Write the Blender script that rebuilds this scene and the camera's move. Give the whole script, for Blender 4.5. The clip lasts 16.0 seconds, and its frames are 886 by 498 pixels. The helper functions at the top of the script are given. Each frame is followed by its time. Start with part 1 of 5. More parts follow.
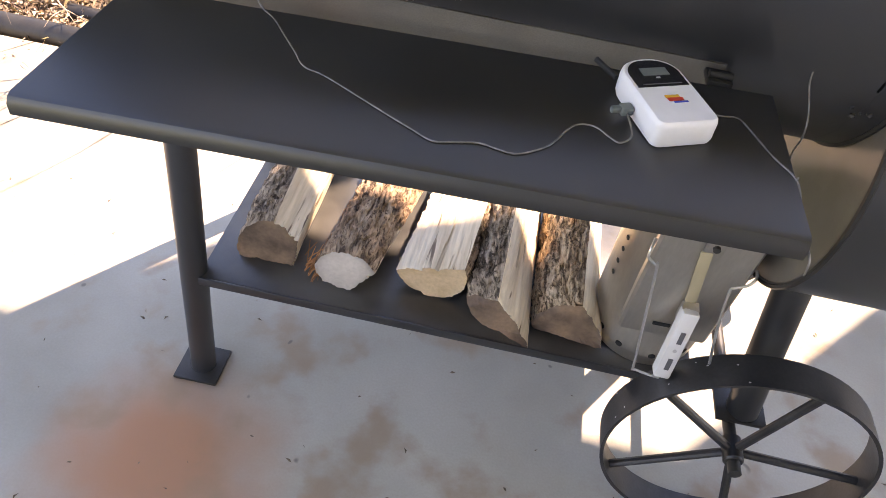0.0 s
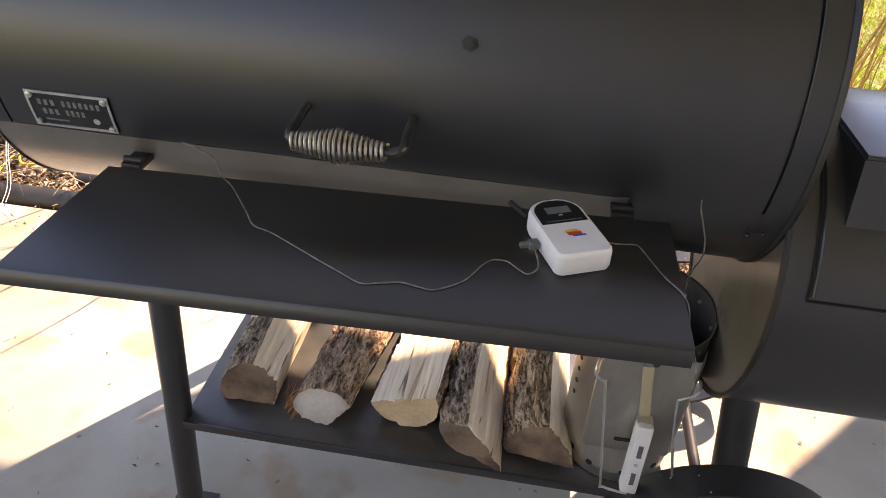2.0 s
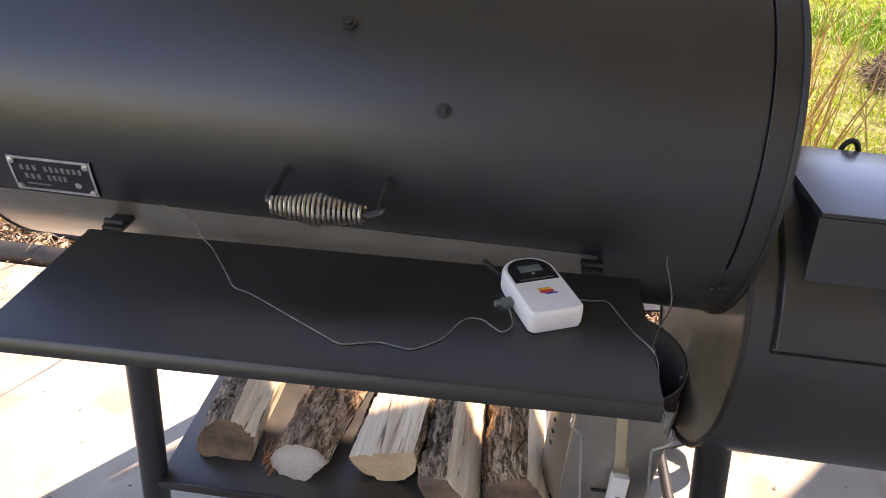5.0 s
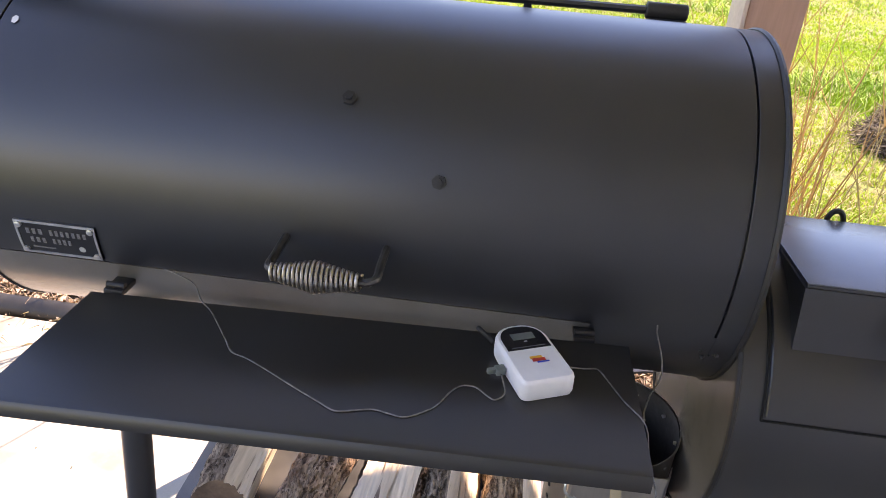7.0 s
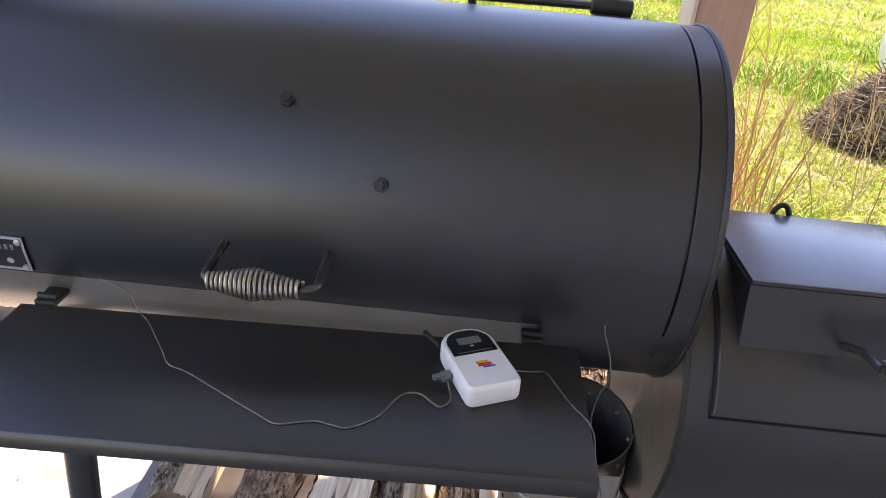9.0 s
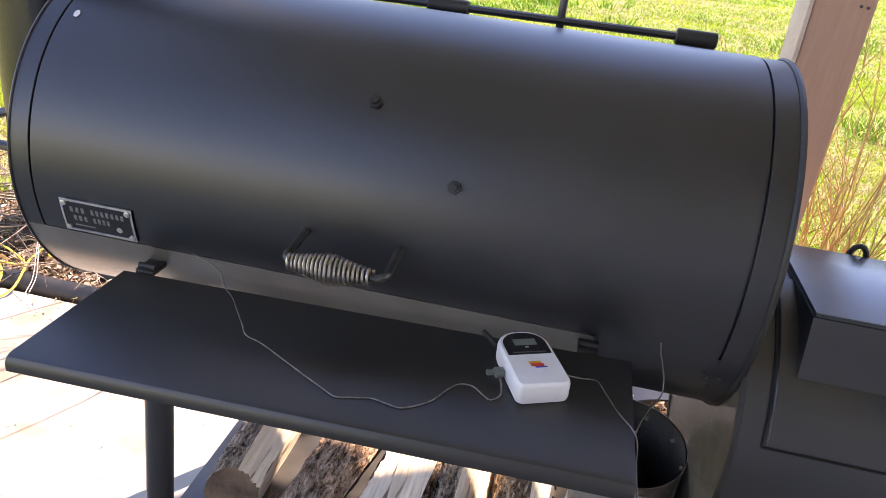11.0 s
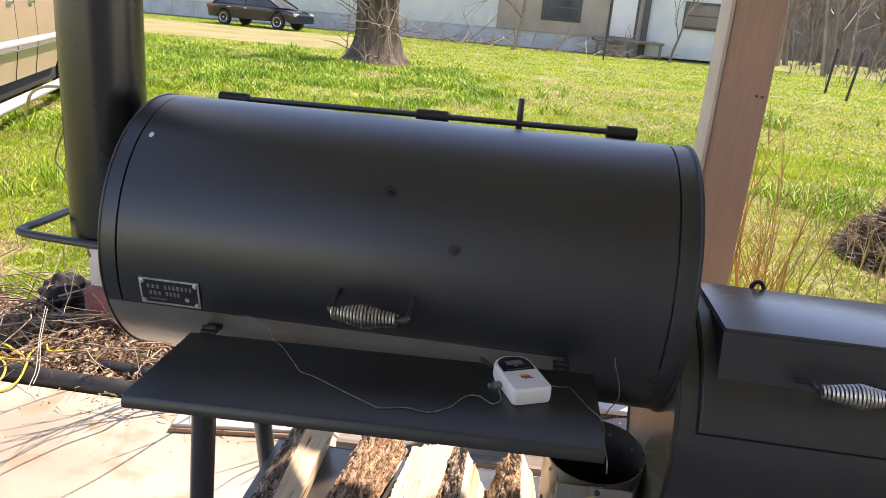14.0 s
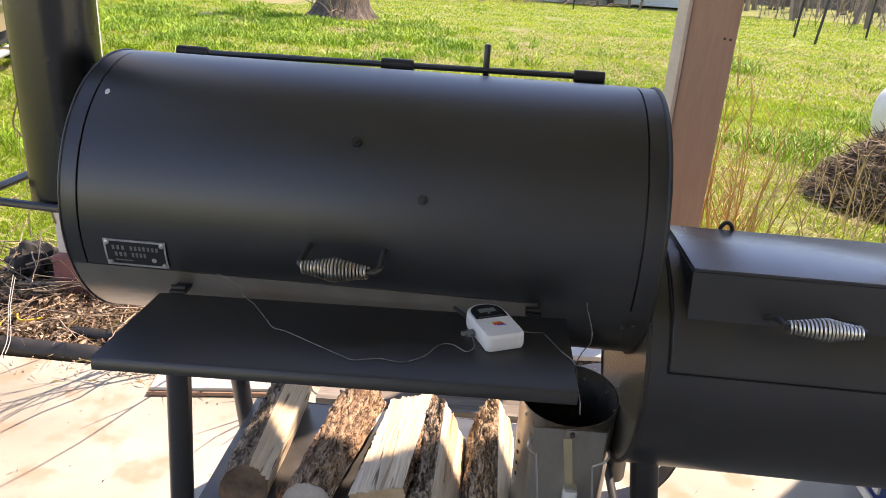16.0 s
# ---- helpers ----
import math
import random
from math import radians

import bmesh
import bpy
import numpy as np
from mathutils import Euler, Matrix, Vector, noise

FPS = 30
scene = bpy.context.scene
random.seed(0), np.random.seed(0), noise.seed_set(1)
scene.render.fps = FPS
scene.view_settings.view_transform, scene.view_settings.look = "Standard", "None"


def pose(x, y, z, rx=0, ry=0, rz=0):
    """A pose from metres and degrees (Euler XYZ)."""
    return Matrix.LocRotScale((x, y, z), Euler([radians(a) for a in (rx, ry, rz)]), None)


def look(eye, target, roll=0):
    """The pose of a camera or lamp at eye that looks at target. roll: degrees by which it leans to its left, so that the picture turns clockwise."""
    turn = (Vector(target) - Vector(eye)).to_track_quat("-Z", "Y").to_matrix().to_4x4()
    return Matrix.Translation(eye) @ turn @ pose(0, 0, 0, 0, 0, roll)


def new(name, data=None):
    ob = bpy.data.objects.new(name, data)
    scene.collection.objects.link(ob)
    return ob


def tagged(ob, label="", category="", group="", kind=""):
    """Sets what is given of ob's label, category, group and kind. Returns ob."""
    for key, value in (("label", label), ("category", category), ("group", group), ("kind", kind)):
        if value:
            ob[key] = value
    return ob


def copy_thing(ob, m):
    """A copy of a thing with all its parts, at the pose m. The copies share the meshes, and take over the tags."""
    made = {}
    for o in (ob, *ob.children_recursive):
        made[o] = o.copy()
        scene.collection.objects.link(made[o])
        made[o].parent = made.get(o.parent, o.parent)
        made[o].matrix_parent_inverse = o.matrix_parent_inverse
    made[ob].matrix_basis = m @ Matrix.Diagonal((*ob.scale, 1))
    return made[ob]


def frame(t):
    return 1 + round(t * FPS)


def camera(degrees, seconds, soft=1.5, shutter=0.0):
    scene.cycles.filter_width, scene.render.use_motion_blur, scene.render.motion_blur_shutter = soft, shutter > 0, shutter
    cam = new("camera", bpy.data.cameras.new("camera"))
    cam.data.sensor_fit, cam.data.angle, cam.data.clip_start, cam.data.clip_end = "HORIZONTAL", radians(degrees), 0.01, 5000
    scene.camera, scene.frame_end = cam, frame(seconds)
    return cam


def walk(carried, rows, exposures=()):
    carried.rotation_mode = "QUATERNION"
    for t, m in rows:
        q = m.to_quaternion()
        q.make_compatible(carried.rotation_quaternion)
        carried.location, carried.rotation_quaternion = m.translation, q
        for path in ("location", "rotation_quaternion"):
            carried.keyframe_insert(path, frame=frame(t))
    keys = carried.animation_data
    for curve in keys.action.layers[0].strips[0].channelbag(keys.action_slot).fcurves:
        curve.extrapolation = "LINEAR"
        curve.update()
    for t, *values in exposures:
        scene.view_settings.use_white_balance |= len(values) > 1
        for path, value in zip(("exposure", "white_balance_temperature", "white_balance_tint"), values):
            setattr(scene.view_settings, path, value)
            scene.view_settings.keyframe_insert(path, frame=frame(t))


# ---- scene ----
cam = camera(62.3, 16.0, soft=0.8)
PATH = [
    (0, (0.064, -0.962, 1.228), (-0.02, 0.468, -0.169), 9.6),
    (0.5, (0.086, -1.007, 1.255), (-0.129, 0.467, -0.08), 8.5),
    (1, (0.134, -1.015, 1.269), (-0.075, 0.532, 0.019), 5.2),
    (1.5, (0.149, -1.013, 1.283), (-0.035, 0.602, 0.117), 4.1),
    (2, (0.15, -1.012, 1.291), (-0.031, 0.631, 0.165), 4.1),
    (2.5, (0.139, -1.009, 1.298), (-0.049, 0.645, 0.191), 4.4),
    (3, (0.144, -1.01, 1.298), (-0.055, 0.652, 0.205), 3.7),
    (3.5, (0.151, -1.018, 1.305), (-0.023, 0.677, 0.258), 3.1),
    (3.7, (0.153, -1.021, 1.309), (-0.002, 0.68, 0.269), 3.1),
    (5.8, (0.147, -1.026, 1.33), (0.007, 0.723, 0.369), 4.9),
    (6, (0.149, -1.027, 1.34), (0.005, 0.74, 0.415), 5.0),
    (6.5, (0.149, -1.031, 1.346), (-0.001, 0.754, 0.458), 4.9),
    (7, (0.152, -1.033, 1.344), (0.011, 0.75, 0.448), 4.9),
    (7.5, (0.162, -1.031, 1.346), (0.079, 0.754, 0.448), 4.8),
    (8, (0.17, -1.032, 1.336), (0.083, 0.748, 0.428), 4.2),
    (8.5, (0.172, -1.017, 1.345), (0.112, 0.739, 0.39), 4.3),
    (9, (0.174, -1.009, 1.35), (0.129, 0.773, 0.441), 5.2),
    (9.2, (0.17, -1.011, 1.348), (0.129, 0.786, 0.471), 5.7),
    (11.3, (0.214, -1.084, 1.339), (-0.079, 0.702, 0.488), 7.1),
    (11.5, (0.22, -1.104, 1.34), (-0.062, 0.67, 0.461), 7.1),
    (12, (0.122, -1.221, 1.335), (0.056, 0.559, 0.425), 5.6),
    (12.4, (0.058, -1.322, 1.352), (-0.011, 0.489, 0.506), 5.4),
    (12.5, (0.066, -1.332, 1.358), (-0.059, 0.489, 0.541), 6.1),
    (13, (0.146, -1.353, 1.372), (-0.068, 0.48, 0.602), 7.0),
    (13.5, (0.183, -1.355, 1.389), (-0.028, 0.512, 0.701), 4.7),
    (14, (0.172, -1.359, 1.397), (-0.016, 0.534, 0.779), 5.0),
    (14.5, (0.171, -1.352, 1.39), (0.051, 0.521, 0.698), 4.7),
    (15, (0.179, -1.353, 1.387), (0.069, 0.514, 0.678), 4.2),
    (15.5, (0.181, -1.35, 1.384), (0.04, 0.51, 0.661), 3.2),
    (16, (0.182, -1.354, 1.385), (0.071, 0.507, 0.661), 3.8),
]
walk(cam, [(t, look(eye, target, roll)) for t, eye, target, roll in PATH],
     exposures=[(0, 2.27, 8350, 31), (1, 1.85, 8600, 30), (2, 1.66, 8800, 31), (3.5, 1.64, 8850, 32), (6, 1.82, 7600, 33), (9.2, 1.88, 7550, 34), (12, 1.64, 7350, 34), (13, 1.28, 7700, 30), (14, 1.23, 7750, 28), (16, 1.23, 7750, 28)])

# ---- light ----
SUN_DIR = Vector((0.368, 0.380, 0.848)).normalized()
world = bpy.data.worlds.new("sky")
scene.world = world
world.use_nodes = True
wn = world.node_tree
sky = wn.nodes.new("ShaderNodeTexSky")
sky.sky_type, sky.sun_disc = "NISHITA", False
sky.sun_elevation = math.asin(SUN_DIR.z)
sky.sun_rotation = math.atan2(SUN_DIR.x, SUN_DIR.y)
sky.air_density, sky.dust_density, sky.ozone_density = 1.1, 0.1, 3.0
wn.links.new(sky.outputs[0], wn.nodes["Background"].inputs[0])
wn.nodes["Background"].inputs[1].default_value = 0.15
sun = new("sun", bpy.data.lights.new("sun", "SUN"))
sun.data.energy, sun.data.angle, sun.data.color = 4.4, radians(0.53), (1.0, 0.94, 0.83)
sun.matrix_world = look(SUN_DIR * 30, (0, 0, 0))


# ---- materials ----
def mat(name, a, b=None, scale=8.0, rough=0.6, metal=0.0, bump=0.0, bscale=60.0, fine=0.0, stretch=(1, 1, 1), spread=(0.35, 0.65),
        rvar=0.0, per=0.0, detail=6.0, spec=0.5, bdist=0.004):
    """A two-tone surface: broad noise between a and b, fine grain over it, relief, uneven gloss, and a shade per object or island."""
    m = bpy.data.materials.new(name)
    m.use_nodes = True
    t = m.node_tree
    n, l = t.nodes, t.links
    p = n["Principled BSDF"]
    p.inputs["Roughness"].default_value, p.inputs["Metallic"].default_value = rough, metal
    p.inputs["Specular IOR Level"].default_value = spec
    tc, mp = n.new("ShaderNodeTexCoord"), n.new("ShaderNodeMapping")
    mp.inputs["Scale"].default_value = stretch
    l.new(tc.outputs["Object"], mp.inputs[0])
    big = n.new("ShaderNodeTexNoise")
    big.inputs["Scale"].default_value, big.inputs["Detail"].default_value = scale, detail
    l.new(mp.outputs[0], big.inputs["Vector"])
    ramp = n.new("ShaderNodeValToRGB")
    ramp.color_ramp.elements[0].position, ramp.color_ramp.elements[1].position = spread
    ramp.color_ramp.elements[0].color, ramp.color_ramp.elements[1].color = (*a, 1), (*(b or a), 1)
    l.new(big.outputs[0], ramp.inputs[0])
    colour = ramp.outputs[0]
    small = n.new("ShaderNodeTexNoise")
    small.inputs["Scale"].default_value, small.inputs["Detail"].default_value = bscale, 5
    l.new(mp.outputs[0], small.inputs["Vector"])

    def scaled(source, lo, hi, colour):
        rng = n.new("ShaderNodeMapRange")
        rng.inputs["From Min"].default_value, rng.inputs["From Max"].default_value = 0.25, 0.75
        rng.inputs["To Min"].default_value, rng.inputs["To Max"].default_value = lo, hi
        l.new(source, rng.inputs["Value"])
        mul = n.new("ShaderNodeVectorMath")
        mul.operation = "SCALE"
        l.new(colour, mul.inputs[0])
        l.new(rng.outputs[0], mul.inputs["Scale"])
        return mul.outputs[0]

    if fine:
        colour = scaled(small.outputs[0], 1 - fine, 1 + fine, colour)
    if per:
        geo, info, add, fr = n.new("ShaderNodeNewGeometry"), n.new("ShaderNodeObjectInfo"), n.new("ShaderNodeMath"), n.new("ShaderNodeMath")
        fr.operation = "FRACT"
        l.new(geo.outputs["Random Per Island"], add.inputs[0])
        l.new(info.outputs["Random"], add.inputs[1])
        l.new(add.outputs[0], fr.inputs[0])
        colour = scaled(fr.outputs[0], 1 - per, 1 + per, colour)
    l.new(colour, p.inputs["Base Color"])
    if rvar:
        rng = n.new("ShaderNodeMapRange")
        rng.inputs["To Min"].default_value, rng.inputs["To Max"].default_value = rough - rvar, rough + rvar
        l.new(big.outputs[0], rng.inputs["Value"])
        l.new(rng.outputs[0], p.inputs["Roughness"])
    if bump:
        bp = n.new("ShaderNodeBump")
        bp.inputs["Strength"].default_value, bp.inputs["Distance"].default_value = bump, bdist
        l.new(small.outputs[0], bp.inputs["Height"])
        l.new(bp.outputs[0], p.inputs["Normal"])
    return m


M = dict(
    black=mat("black_paint", (0.017, 0.018, 0.021), (0.023, 0.024, 0.028), 5, 0.36, 0, 0.10, 900, 0.12, rvar=0.05, bdist=0.0006, spec=0.85),
    # black paint lightened to blue-grey, standing for reflected sky
    sky_black=mat("black_paint_sky_sheen", (0.085, 0.092, 0.105), (0.12, 0.128, 0.142), 6, 0.24, 0, 0.12, 500, 0.2, rvar=0.06, spec=1.0, bdist=0.0006),
    stack=mat("stack_black_paint", (0.009, 0.009, 0.011), (0.014, 0.014, 0.016), 6, 0.27, 0, 0.10, 700, 0.12, rvar=0.04, bdist=0.0005, spec=0.8),
    shelf=mat("shelf_black_paint", (0.013, 0.0125, 0.0125), (0.019, 0.018, 0.0175), 6, 0.38, 0, 0.12, 800, 0.2, rvar=0.05, bdist=0.0005, spec=0.8),
    # black paint made beige: light thrown up by the sunlit slab, put in its colour
    bounce_black=mat("black_paint_slab_bounce", (0.12, 0.108, 0.092), (0.16, 0.146, 0.126), 7, 0.24, 0, 0.10, 700, 0.15, rvar=0.05, bdist=0.0005, spec=1.0),
    seam=mat("seam_dark", (0.004, 0.004, 0.004), rough=0.8),
    black_rough=mat("black_pipe", (0.012, 0.012, 0.012), (0.03, 0.028, 0.025), 14, 0.5, 0, 0.25, 300, 0.2, rvar=0.1, bdist=0.001),
    wheel=mat("worn_black", (0.014, 0.014, 0.015), (0.03, 0.03, 0.032), 20, 0.4, 0, 0.2, 200, 0.2, rvar=0.12, bdist=0.001),
    steel=mat("spring_steel", (0.55, 0.52, 0.48), (0.62, 0.6, 0.57), 60, 0.33, 1.0, 0.1, 400, 0.1, bdist=0.0005),
    dark_steel=mat("dark_steel", (0.05, 0.048, 0.045), (0.09, 0.085, 0.08), 40, 0.45, 0.6, 0.15, 300, 0.1, bdist=0.0006),
    tray=mat("dusty_shelf_paint", (0.022, 0.021, 0.020), (0.075, 0.070, 0.060), 9, 0.36, 0, 0.12, 500, 0.2, rvar=0.06, spec=0.9, bdist=0.0006),
    alu=mat("galvanised_sheet", (0.48, 0.45, 0.41), (0.60, 0.57, 0.53), 9, 0.36, 0.95, 0.1, 200, 0.06, stretch=(1, 1, 0.25), rvar=0.08, bdist=0.0006),
    wire=mat("bright_wire", (0.6, 0.6, 0.6), (0.7, 0.7, 0.7), 30, 0.3, 0.9),
    soot=mat("sooty_sheet", (0.03, 0.03, 0.03), (0.1, 0.095, 0.09), 10, 0.6, 0.3, 0.2, 120, 0.2),
    plate=mat("black_plate", (0.02, 0.02, 0.022), (0.03, 0.03, 0.032), 20, 0.35, 0.2),
    plate_rim=mat("plate_rim", (0.5, 0.5, 0.5), (0.6, 0.6, 0.6), 60, 0.4, 0.8, fine=0.1),
    white=mat("white_plastic", (0.78, 0.77, 0.77), (0.82, 0.81, 0.81), 30, 0.35, fine=0.02),
    screen=mat("dark_glass", (0.012, 0.012, 0.014), (0.02, 0.02, 0.022), 20, 0.12),
    lcd=mat("grey_display", (0.13, 0.15, 0.14), (0.17, 0.19, 0.18), 20, 0.3),
    cable=mat("braided_cable", (0.12, 0.115, 0.105), (0.25, 0.235, 0.22), 90, 0.45, 0.5, 0.3, 900, 0.2, bdist=0.0005),
    red=mat("red_print", (0.6, 0.05, 0.03)), yellow=mat("yellow_print", (0.75, 0.4, 0.04)), blue=mat("blue_print", (0.03, 0.06, 0.4)),
    grey_print=mat("grey_print", (0.4, 0.4, 0.4)), dark_print=mat("dark_print", (0.1, 0.1, 0.11)),
    heart=mat("dark_end_grain", (0.085, 0.058, 0.042), (0.27, 0.175, 0.115), 15, 0.85, 0, 0.3, 160, 0.14, bdist=0.0015),
    post_pale=mat("pale_post_edge", (0.50, 0.42, 0.36), (0.56, 0.48, 0.42), 5, 0.7, fine=0.08),
    plate_grey=mat("plate_grey", (0.13, 0.13, 0.13), (0.24, 0.24, 0.24), 300, 0.5),
    pale_end=mat("pale_end_grain", (0.38, 0.34, 0.30), (0.56, 0.51, 0.46), 11, 0.85, 0, 0.25, 140, 0.10, bdist=0.0015),
    tan_end=mat("tan_end_grain", (0.48, 0.33, 0.19), (0.68, 0.50, 0.32), 16, 0.85, 0, 0.3, 160, 0.12, bdist=0.0015),
    wall=mat("added_wall_siding", (0.58, 0.55, 0.54), (0.66, 0.63, 0.61), 3, 0.7, fine=0.08),
    track=mat("mown_track", (0.18, 0.18, 0.05), (0.27, 0.24, 0.11), 0.6, 0.95, 0, 0.6, 20, 0.3),
    post=mat("painted_post", (0.42, 0.27, 0.20), (0.50, 0.33, 0.25), 5, 0.7, 0, 0.2, 80, 0.08, stretch=(1, 1, 0.1)),
    white_paint=mat("white_post_paint", (0.66, 0.62, 0.58), (0.76, 0.73, 0.69), 6, 0.6, 0, 0.15, 90, 0.05),
    brick_red=mat("red_painted_base", (0.28, 0.10, 0.09), (0.36, 0.15, 0.13), 9, 0.8, 0, 0.4, 70, 0.12),
    timber=mat("weathered_timber", (0.085, 0.072, 0.058), (0.26, 0.23, 0.195), 18, 0.9, 0, 0.6, 100, 0.25, stretch=(0.12, 1, 1)),
    board=mat("pale_board", (0.40, 0.38, 0.35), (0.50, 0.48, 0.44), 6, 0.6, 0, 0.1, 80, 0.06),
    board_edge=mat("brown_edge", (0.25, 0.15, 0.10), (0.33, 0.21, 0.14), 15, 0.8),
    roof=mat("roof_boards", (0.42, 0.40, 0.37), (0.5, 0.48, 0.45), 4, 0.8, fine=0.1),
    grass_ground=mat("grass_ground", (0.11, 0.17, 0.016), (0.27, 0.25, 0.09), 1.6, 0.95, 0, 1.0, 16, 0.55, spread=(0.3, 0.75), detail=9, bdist=0.03),
    blade=mat("grass_blades", (0.17, 0.33, 0.008), (0.38, 0.47, 0.04), 0.7, 0.6, per=0.3),
    lush=mat("lush_blades", (0.14, 0.31, 0.008), (0.29, 0.43, 0.02), 0.9, 0.6, per=0.3),
    golden=mat("golden_stalks", (0.42, 0.24, 0.08), (0.60, 0.40, 0.16), 6, 0.8, per=0.3),
    straw=mat("dry_straw", (0.42, 0.33, 0.17), (0.58, 0.48, 0.28), 5, 0.8, per=0.35),
    leaf=mat("dead_leaves", (0.15, 0.10, 0.065), (0.48, 0.36, 0.26), 12, 0.85, per=0.6),
    soil=mat("leaf_soil", (0.10, 0.07, 0.045), (0.22, 0.16, 0.10), 12, 0.95, 0, 0.8, 60, 0.35, bdist=0.02),
    rope=mat("yellow_rope", (0.65, 0.45, 0.03), (0.75, 0.58, 0.10), 40, 0.6, 0, 0.5, 300, 0.15, bdist=0.001),
    siding=mat("pale_siding", (0.62, 0.66, 0.66), (0.70, 0.73, 0.72), 1.2, 0.7, 0, 0.1, 20, 0.05),
    tan_siding=mat("tan_siding", (0.36, 0.31, 0.26), (0.43, 0.37, 0.31), 1.2, 0.7, fine=0.08),
    skirt=mat("grey_skirting", (0.40, 0.43, 0.46), (0.55, 0.57, 0.58), 1.5, 0.7, fine=0.1),
    glass=mat("window_glass", (0.05, 0.06, 0.07), (0.10, 0.11, 0.12), 1.0, 0.08),
    frame=mat("dark_frame", (0.06, 0.06, 0.065), (0.09, 0.09, 0.09), 6, 0.5),
    door=mat("white_door", (0.72, 0.72, 0.70), (0.78, 0.78, 0.76), 2, 0.5),
    car=mat("dark_blue_paint", (0.010, 0.014, 0.025), (0.014, 0.018, 0.03), 3, 0.15, spec=0.6),
    truck=mat("tan_paint", (0.40, 0.30, 0.21), (0.44, 0.34, 0.24), 2, 0.30, 0.2, spec=0.6),
    chrome=mat("chrome", (0.7, 0.7, 0.7), (0.75, 0.75, 0.75), 10, 0.15, 1.0),
    tyre=mat("tyre_rubber", (0.02, 0.02, 0.02), (0.035, 0.035, 0.035), 20, 0.85),
    lamp_red=mat("tail_lamp", (0.4, 0.01, 0.01)), lamp_clear=mat("head_lamp", (0.6, 0.62, 0.65), rough=0.1),
    tree=mat("tree_bark", (0.055, 0.042, 0.032), (0.16, 0.125, 0.095), 6, 0.95, 0, 0.9, 25, 0.35, stretch=(1, 1, 0.25), bdist=0.03),
    wood_far=mat("bare_twigs", (0.20, 0.16, 0.13), (0.30, 0.25, 0.21), 1.0, 0.95, per=0.3),
    fence=mat("dark_fence_post", (0.03, 0.03, 0.028), (0.06, 0.06, 0.055), 6, 0.8),
    bag=mat("bag_paper", (0.68, 0.66, 0.62), (0.74, 0.72, 0.68), 9, 0.45, fine=0.05), bag_blue=mat("bag_blue", (0.03, 0.08, 0.30), (0.04, 0.1, 0.35), 9, 0.4),
    bag_gold=mat("bag_gold", (0.55, 0.30, 0.05), (0.6, 0.35, 0.06), 9, 0.4),
    tank=mat("tank_white", (0.70, 0.70, 0.69), (0.76, 0.76, 0.75), 3, 0.4),
    strip_glint=mat("pale_brass_glint", (0.50, 0.43, 0.28), (0.58, 0.50, 0.34), 20, 0.4, 0.4),
    handle_white=mat("white_handle", (0.62, 0.62, 0.62), (0.70, 0.70, 0.70), 20, 0.45),
    rust_fibre=mat("rust_fibre", (0.36, 0.15, 0.05), (0.55, 0.27, 0.11), 40, 0.85, per=0.3),
    brush=mat("dead_brush", (0.10, 0.075, 0.055), (0.34, 0.27, 0.20), 9, 0.9, per=0.5),
    twig=mat("pale_twig", (0.22, 0.16, 0.11), (0.44, 0.34, 0.24), 20, 0.85, per=0.35),
    dark_rag=mat("black_plastic", (0.012, 0.012, 0.012), (0.022, 0.022, 0.022), 12, 0.75),
)


